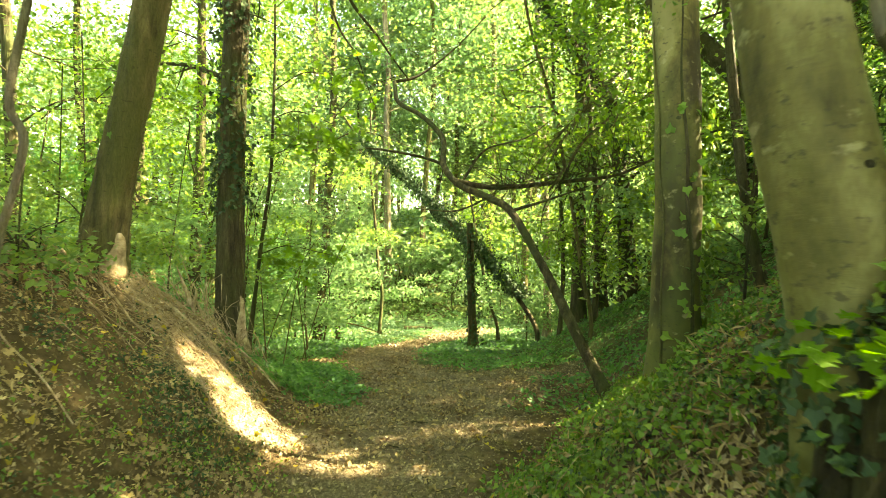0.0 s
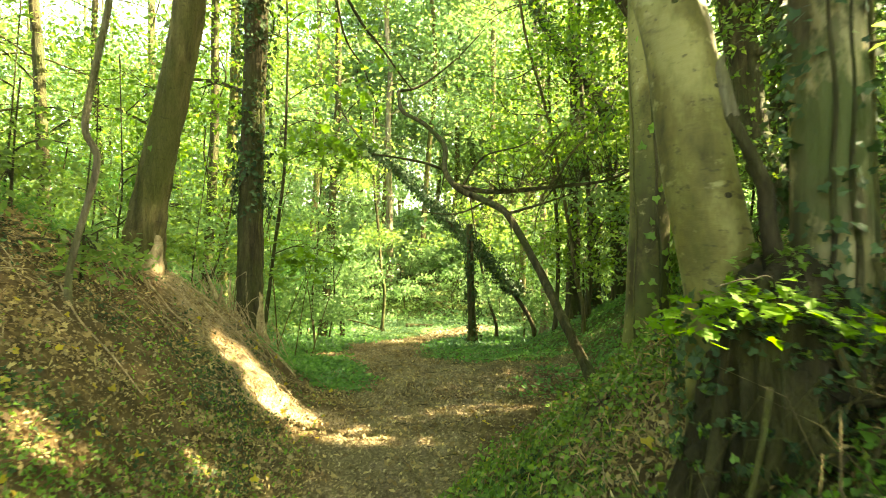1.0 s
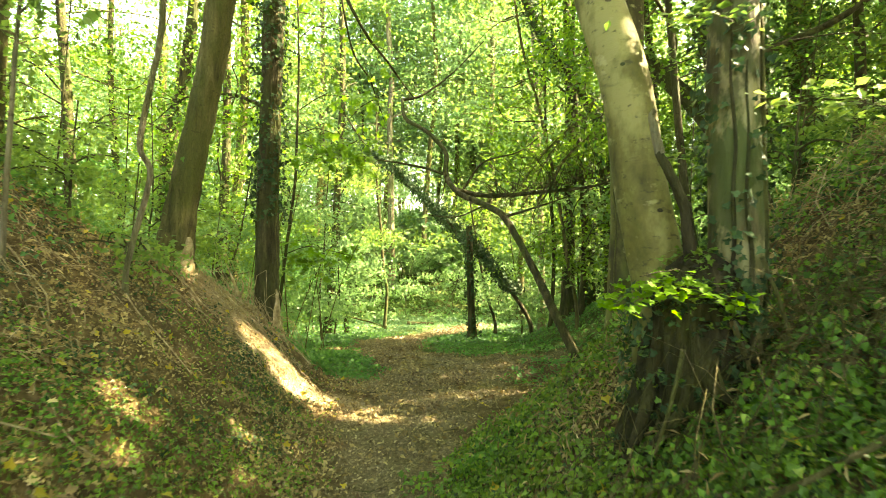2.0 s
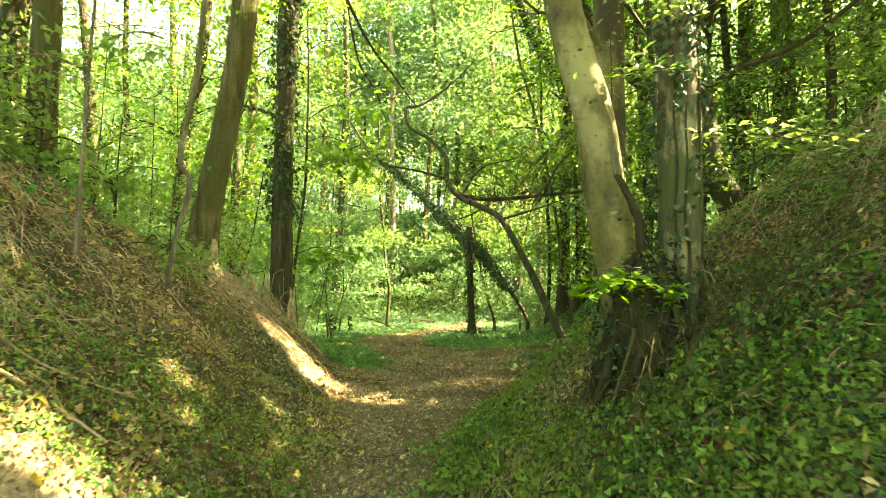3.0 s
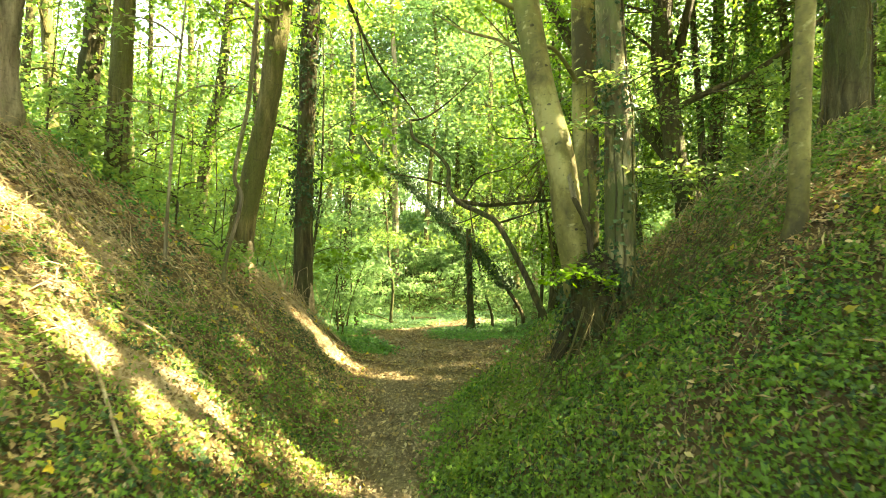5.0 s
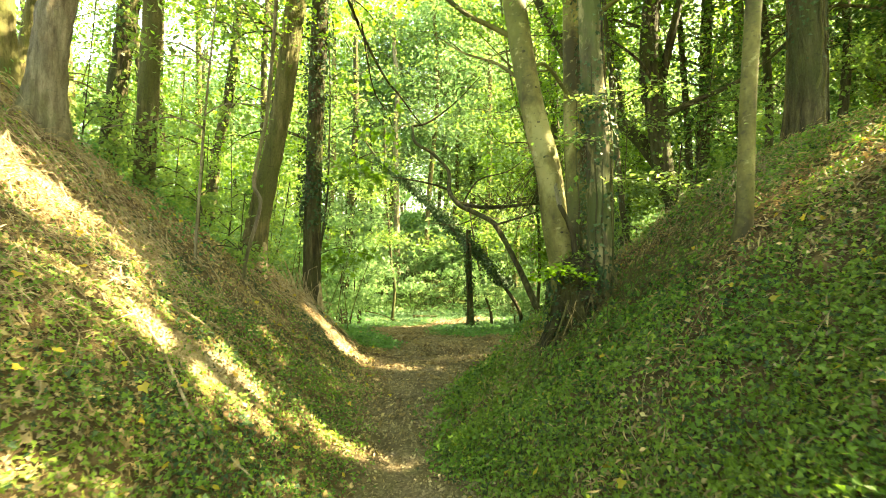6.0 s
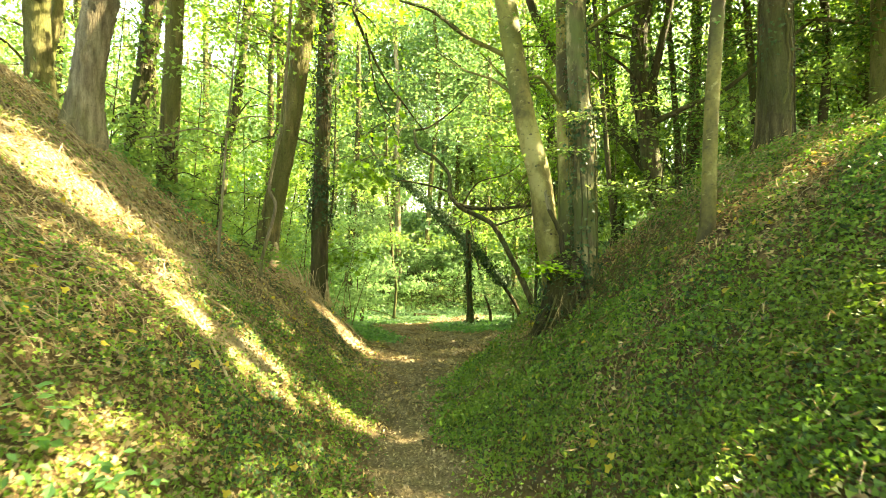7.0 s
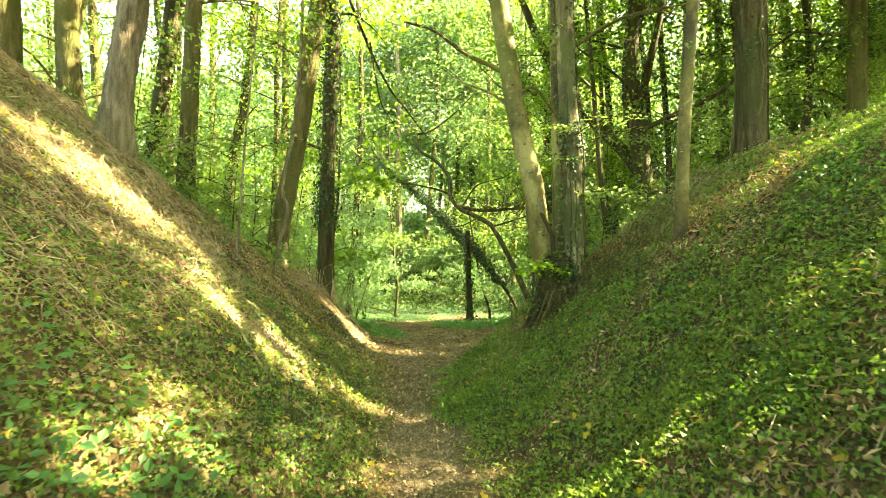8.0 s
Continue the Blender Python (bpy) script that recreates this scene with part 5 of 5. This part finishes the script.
for pts, r in (([(-3.0, 6.35), (-2.6, 6.25), (-2.25, 6.3), (-2.0, 6.15)], 0.014), ([(-3.2, 6.0), (-2.8, 5.9), (-2.45, 5.95)], 0.012), ([(-2.5, 6.5), (-2.2, 6.45), (-1.95, 6.5)], 0.016), ([(-3.4, 4.7), (-3.0, 4.75), (-2.7, 4.6), (-2.5, 4.65)], 0.02),
               ([(-3.1, 4.4), (-2.85, 4.3), (-2.6, 4.4)], 0.012), ([(-2.9, 3.3), (-2.6, 3.1), (-2.4, 3.15), (-2.1, 3.0)], 0.013), ([(-3.6, 1.7), (-3.2, 1.5), (-2.8, 1.45)], 0.02), ([(-4.0, 1.2), (-3.6, 1.0), (-3.4, 1.05), (-3.0, 0.8)], 0.016),
               ([(-3.3, 2.4), (-2.9, 2.3), (-2.5, 2.0)], 0.012), ([(-2.3, 1.6), (-1.9, 1.3), (-1.7, 1.35)], 0.01)):
    log("exposed dry root on the crumbling bank edge", ground_line(pts, 0.04), 0.6 * r, DRY, "root")
for pts, r in (([(0.8, 1.1), (0.6, 0.8), (0.55, 0.5)], 0.006), ([(1.5, 1.2), (1.75, 1.1), (1.95, 1.25)], 0.006), ([(2.2, -0.2), (2.4, -0.5), (2.5, -0.8)], 0.006)):
    log("bare dead stick caught in the ivy", ground_line(pts, 0.07), r, ROUGH, "stick")

for pts, r in (([(2.22, 0.62), (1.95, 0.34), (1.73, 0.12)], 0.011), ([(1.99, 1.38), (2.09, 1.08), (2.17, 0.74)], 0.008), ([(1.62, 0.29), (1.28, 0.25), (0.99, 0.31), (0.83, 0.41)], 0.014)):
    log("mossy fallen branch lying over the ivy", ground_line(pts, 0.06), r, ROUGH)
for pts, r in (([(-2.25, 0.3), (-2.06, 0.46), (-1.95, 0.68), (-1.78, 0.74)], 0.013), ([(-2.48, 0.76), (-2.21, 0.84), (-1.9, 1.24)], 0.009)):
    log("dry bare branch lying on the earth bank", ground_line(pts, 0.045), r, DRY)


def old_stool():
    """The broad dark foot from which the two bank beeches rise: a gnarled core, roots that splay down, a dead stub and ivy."""
    cx, cy = 1.12, 1.15
    z = float(land(cx, cy))
    root = thing("tree_stool", cx, cy, z, "broad dark gnarled stool at the foot of the beeches", "tree stump")
    a = np.linspace(0, 2 * math.pi, 64, endpoint=False)
    rows = []
    for h, r in ((-0.35, 0.36), (-0.15, 0.33), (0.0, 0.29), (0.12, 0.265), (0.24, 0.245), (0.36, 0.23), (0.47, 0.215), (0.56, 0.19), (0.63, 0.15), (0.68, 0.08), (0.7, 0.01)):
        rr = 0.84 * r * (1 + 0.16 * np.sin(3 * a + 4 * h) + 0.2 * np.abs(np.sin(4.5 * a - 5 * h + np.sin(6 * h))) + 0.1 * np.sin(11 * a + 14 * h) + 0.08 * np.sin(19 * a - 26 * h) * np.sin(15 * h))
        rows.append(np.stack([cx + rr * np.cos(a) * 1.0, cy + rr * np.sin(a) * 0.72, z + h + 0.03 * np.sin(5 * a + 8 * h)], 1))
    v = np.concatenate(rows)
    i, j = np.meshgrid(np.arange(len(rows) - 1), np.arange(64), indexing="ij")
    f = np.stack([i * 64 + j, i * 64 + (j + 1) % 64, (i + 1) * 64 + (j + 1) % 64, (i + 1) * 64 + j], -1).reshape(-1, 4)
    part("wood", quick_mesh("wood", v, f, STOOL, True), root)
    for turn, top, out, r in ((-2.3, 0.3, 0.46, 0.028), (-1.5, 0.42, 0.4, 0.04), (-0.95, 0.36, 0.5, 0.026), (-0.3, 0.3, 0.5, 0.03), (-2.9, 0.3, 0.48, 0.032)):
        pts = []
        for t in (0.0, 0.3, 0.6, 0.85, 1.0):
            w = turn + 0.25 * math.sin(5 * t + turn * 3)
            rad = 0.15 + (out - 0.15) * t ** 1.6
            x, y = cx + rad * math.cos(w), cy + 0.8 * rad * math.sin(w)
            ground = float(land(x, y))
            pts.append((x, y, max(ground - 0.02, z + top * (1 - t) ** 0.9 + (ground - z) * t)))
        c = curve_points(pts, 6)
        v, f = tube(c, np.linspace(r, r * 0.55, len(c)), 10, 0.2, turn)
        part("root", quick_mesh("root", v, f, STOOL, True), root)
    c = curve_points([(1.09, 1.13, z + 0.5), (1.06, 1.12, 1.86), (1.0, 1.1, 2.02), (0.935, 1.1, 2.14), (0.905, 1.11, 2.28)], 6)
    v, f = tube(c, np.linspace(0.034, 0.014, len(c)), 16, 0.3, 2.0, 0.2)
    part("dead_stub", quick_mesh("dead_stub", v, f, STOOL, True), root, "dark rotten dead stub clinging to the trunk")
    c = curve_points([(0.93, 1.1, 2.16), (0.905, 1.1, 2.27), (0.89, 1.1, 2.33), (0.9, 1.09, 2.36)], 4)
    v, f = tube(c, np.linspace(0.022, 0.01, len(c)), 10, 0.2, 5.0)
    part("stub_tip", quick_mesh("stub_tip", v, f, PALE, True), root, "pale broken tip")
    for q, r in (([(1.2, 1.0, z + 0.42), (1.26, 0.95, z + 0.2), (1.33, 0.88, z + 0.05), (1.4, 0.85, z + 0.0)], 0.014), ([(1.36, 1.05, z + 0.7), (1.44, 1.0, z + 0.4), (1.45, 0.98, z + 0.12)], 0.011), ([(0.98, 0.98, z + 0.3), (0.9, 0.9, z + 0.12), (0.8, 0.84, z - 0.1)], 0.012), ([(1.1, 0.95, z + 0.25), (1.12, 0.86, z + 0.05), (1.05, 0.78, z - 0.12)], 0.009)):
        c = curve_points(q, 6)
        v, f = tube(c, np.linspace(r, r * 0.5, len(c)), 7, 0.15, r * 90)
        part("ivy_stem", quick_mesh("ivy_stem", v, f, ROUGH, True), root, "pale woody ivy stem")
    for n, top, mat, size in ((3600, 0.6, IVY_DARK, 0.03), (900, 0.74, IVY, 0.03)):
        k = rng.integers(0, len(rows) * 64, n)
        core = np.concatenate(rows)[k]
        out = core - np.array([cx, cy, z - 0.1])
        out /= np.linalg.norm(out, axis=1)[:, None]
        p = core + out * np.abs(rng.normal(0.03, 0.035, n))[:, None]
        keep = (p[:, 2] < z + top) & (np.sin(9 * p[:, 0] + 7 * p[:, 2]) + np.sin(13 * p[:, 2] - 6 * p[:, 1]) > -0.9)
        part("ivy", leaves("ivy", p[keep], size * rng.uniform(0.6, 1.2, keep.sum()), out[keep], IVYL, mat, 0.5), root, "dark green ivy")


old_stool()


def hanging_twigs():
    """Fine bare twigs that droop from the boughs of the crooked tree."""
    pieces = []
    for _ in range(150):
        t = rng.uniform(0, 1)
        a = np.array([0.9, 8.65, 2.75]) * (1 - t) + np.array([3.1, 8.05, 3.05]) * t
        ln = rng.uniform(0.3, 1.1)
        d = np.array([rng.normal(-0.35, 0.4), rng.normal(0, 0.4), rng.normal(0.25, 0.6)])
        q = np.array([a, a + d * ln * 0.4, a + d * ln * 0.8 + [0, 0, -0.12 * ln], a + d * ln + [0, 0, -0.35 * ln]])
        pieces.append(tube(q, np.array([0.007, 0.005, 0.004, 0.002]), 4))
    v, f = join(pieces)
    part("twig_spray", quick_mesh("twig_spray", v, f, DARK, True), crooked_tree)


hanging_twigs()


def drooping_spray():
    """A fan of fine dead twigs that sweeps down from the dark trees."""
    pieces = []
    for a, b in (((2.75, 8.3, 4.3), (1.25, 8.3, 2.75)), ((2.9, 8.2, 4.0), (1.6, 8.2, 2.55)), ((3.0, 8.4, 4.7), (1.7, 8.5, 3.1))):
        a, b = np.array(a), np.array(b)
        mid = 0.5 * (a + b) + np.array([0, 0, 0.18])
        c = curve_points([a, mid, b], 8)
        pieces.append(tube(c, np.linspace(0.016, 0.004, len(c)), 5))
        for _ in range(70):
            k = c[int(rng.integers(1, len(c)))]
            ln = rng.uniform(0.2, 0.6)
            d = np.array([-0.55, rng.normal(0, 0.3), -0.75]) + rng.normal(0, 0.22, 3)
            pieces.append(tube(np.array([k, k + d * ln * 0.5 + [0, 0, 0.03], k + d * ln]), np.array([0.005, 0.004, 0.002]), 3))
    v, f = join(pieces)
    part("twig_spray", quick_mesh("twig_spray", v, f, ROUGH, True), crooked_tree, "drooping fan of fine dead twigs")


drooping_spray()


def whips():
    """Thin bare young stems leaning out of the thicket by the bank end."""
    for x, y, dx, h, r in ((-3.6, 8.4, 1.3, 3.4, 0.012), (-3.4, 9.0, 0.9, 3.8, 0.014), (-3.1, 8.8, 1.5, 2.6, 0.01), (-3.7, 9.6, 0.3, 4.2, 0.016), (-2.9, 9.5, 0.8, 3.0, 0.011), (-3.3, 9.9, -0.4, 3.6, 0.014), (-2.7, 9.9, 1.6, 3.2, 0.012), (-4.1, 10.2, 1.0, 4.0, 0.016), (-2.6, 10.1, -0.5, 2.8, 0.011), (-3.9, 8.9, 0.6, 3.0, 0.012)):
        z = float(land(x, y))
        c = curve_points([(x, y, z - 0.1), (x + 0.3 * dx, y, z + 0.45 * h), (x + 0.62 * dx, y, z + 0.8 * h), (x + dx, y, z + h)], 6)
        root = thing("sapling", x, y, z, "thin bare young stem leaning out of the thicket", "sapling", "thin young stems")
        v, f = tube(c, np.linspace(r, 0.003, len(c)), 6)
        part("stem", quick_mesh("stem", v, f, ROUGH, True), root)
        for _ in range(6):
            k = c[int(rng.integers(6, len(c)))]
            d = np.array([rng.normal(0.2, 0.6), rng.normal(0, 0.6), rng.uniform(0.1, 0.7)]) * rng.uniform(0.3, 0.7)
            v, f = tube(np.array([k, k + d * 0.5, k + d + [0, 0, -0.05]]), np.array([0.004, 0.003, 0.0015]), 4)
            part("twig", quick_mesh("twig", v, f, ROUGH, True), root)
        p = sprays(c[8:], 0.4, 9, 0.2)
        part("foliage", leaves("foliage", p, rng.uniform(0.06, 0.1, len(p)), (0, 0, 1), OVAL, LEAF_HAZE, 0.4), root)


whips()


def knots(tree, spots, bark_face):
    """Branch scars on a trunk: a raised ring round a dark hollow, at a height and a bearing."""
    trunk = next(o for o in tree.children if o.name.startswith("trunk"))
    co = np.zeros(len(trunk.data.vertices) * 3)
    trunk.data.vertices.foreach_get("co", co)
    co = co.reshape(-1, 3)
    sides = bark_face
    rings = co.reshape(-1, sides, 3)
    mid = rings.mean(1)
    for h, bearing, size in spots:
        k = int(np.argmin(np.abs(mid[:, 2] - h)))
        out = rings[k] - mid[k]
        want = np.array([math.cos(bearing), math.sin(bearing), 0])
        j = int(np.argmax(out @ want))
        n = out[j] / np.linalg.norm(out[j])
        u = np.cross(n, [0, 0, 1.0])
        u /= np.linalg.norm(u)
        w = np.cross(n, u)
        a = np.linspace(0, 2 * math.pi, 12, endpoint=False)
        rows = [(1.0, -0.15), (0.8, 0.12), (0.55, 0.2), (0.3, 0.16), (0.05, 0.1)]
        v = np.concatenate([rings[k][j] + size * (r * (np.cos(a)[:, None] * u * 1.35 + np.sin(a)[:, None] * w) + d * n) for r, d in rows])
        i, q = np.meshgrid(np.arange(4), np.arange(12), indexing="ij")
        f = np.stack([i * 12 + q, i * 12 + (q + 1) % 12, (i + 1) * 12 + (q + 1) % 12, (i + 1) * 12 + q], -1).reshape(-1, 4)
        part("knot", quick_mesh("knot", v, f, DARK, True), trunk)


knots(leaning_beech, [(1.93, -1.5, 0.011), (2.3, -1.2, 0.009), (2.62, -2.0, 0.01), (3.0, -1.7, 0.013), (3.4, -1.3, 0.012), (3.75, -1.8, 0.016)], 28)
knots(standing_beech, [(1.5, -1.6, 0.014), (2.2, -1.2, 0.012), (2.7, -1.9, 0.016)], 24)


def post():
    z = float(land(-3.58, 18))
    c = np.array([(-3.58, 18, z - 0.3), (-3.58, 18, z + 0.1), (-3.59, 18, z + 0.72), (-3.59, 18, z + 0.75)])
    v, f = tube(c, [0.09, 0.09, 0.085, 0.06], 12, 0.05, 1)
    f = np.vstack([f, [[36, 37, 38, 39], [36, 39, 40, 47], [40, 41, 46, 47], [41, 42, 45, 46]], [[42, 43, 44, 45]]])
    tagged(new("wooden_post", quick_mesh("wooden_post", v, f, DARK, False)), "short weathered wooden post beside the path", "post")


post()
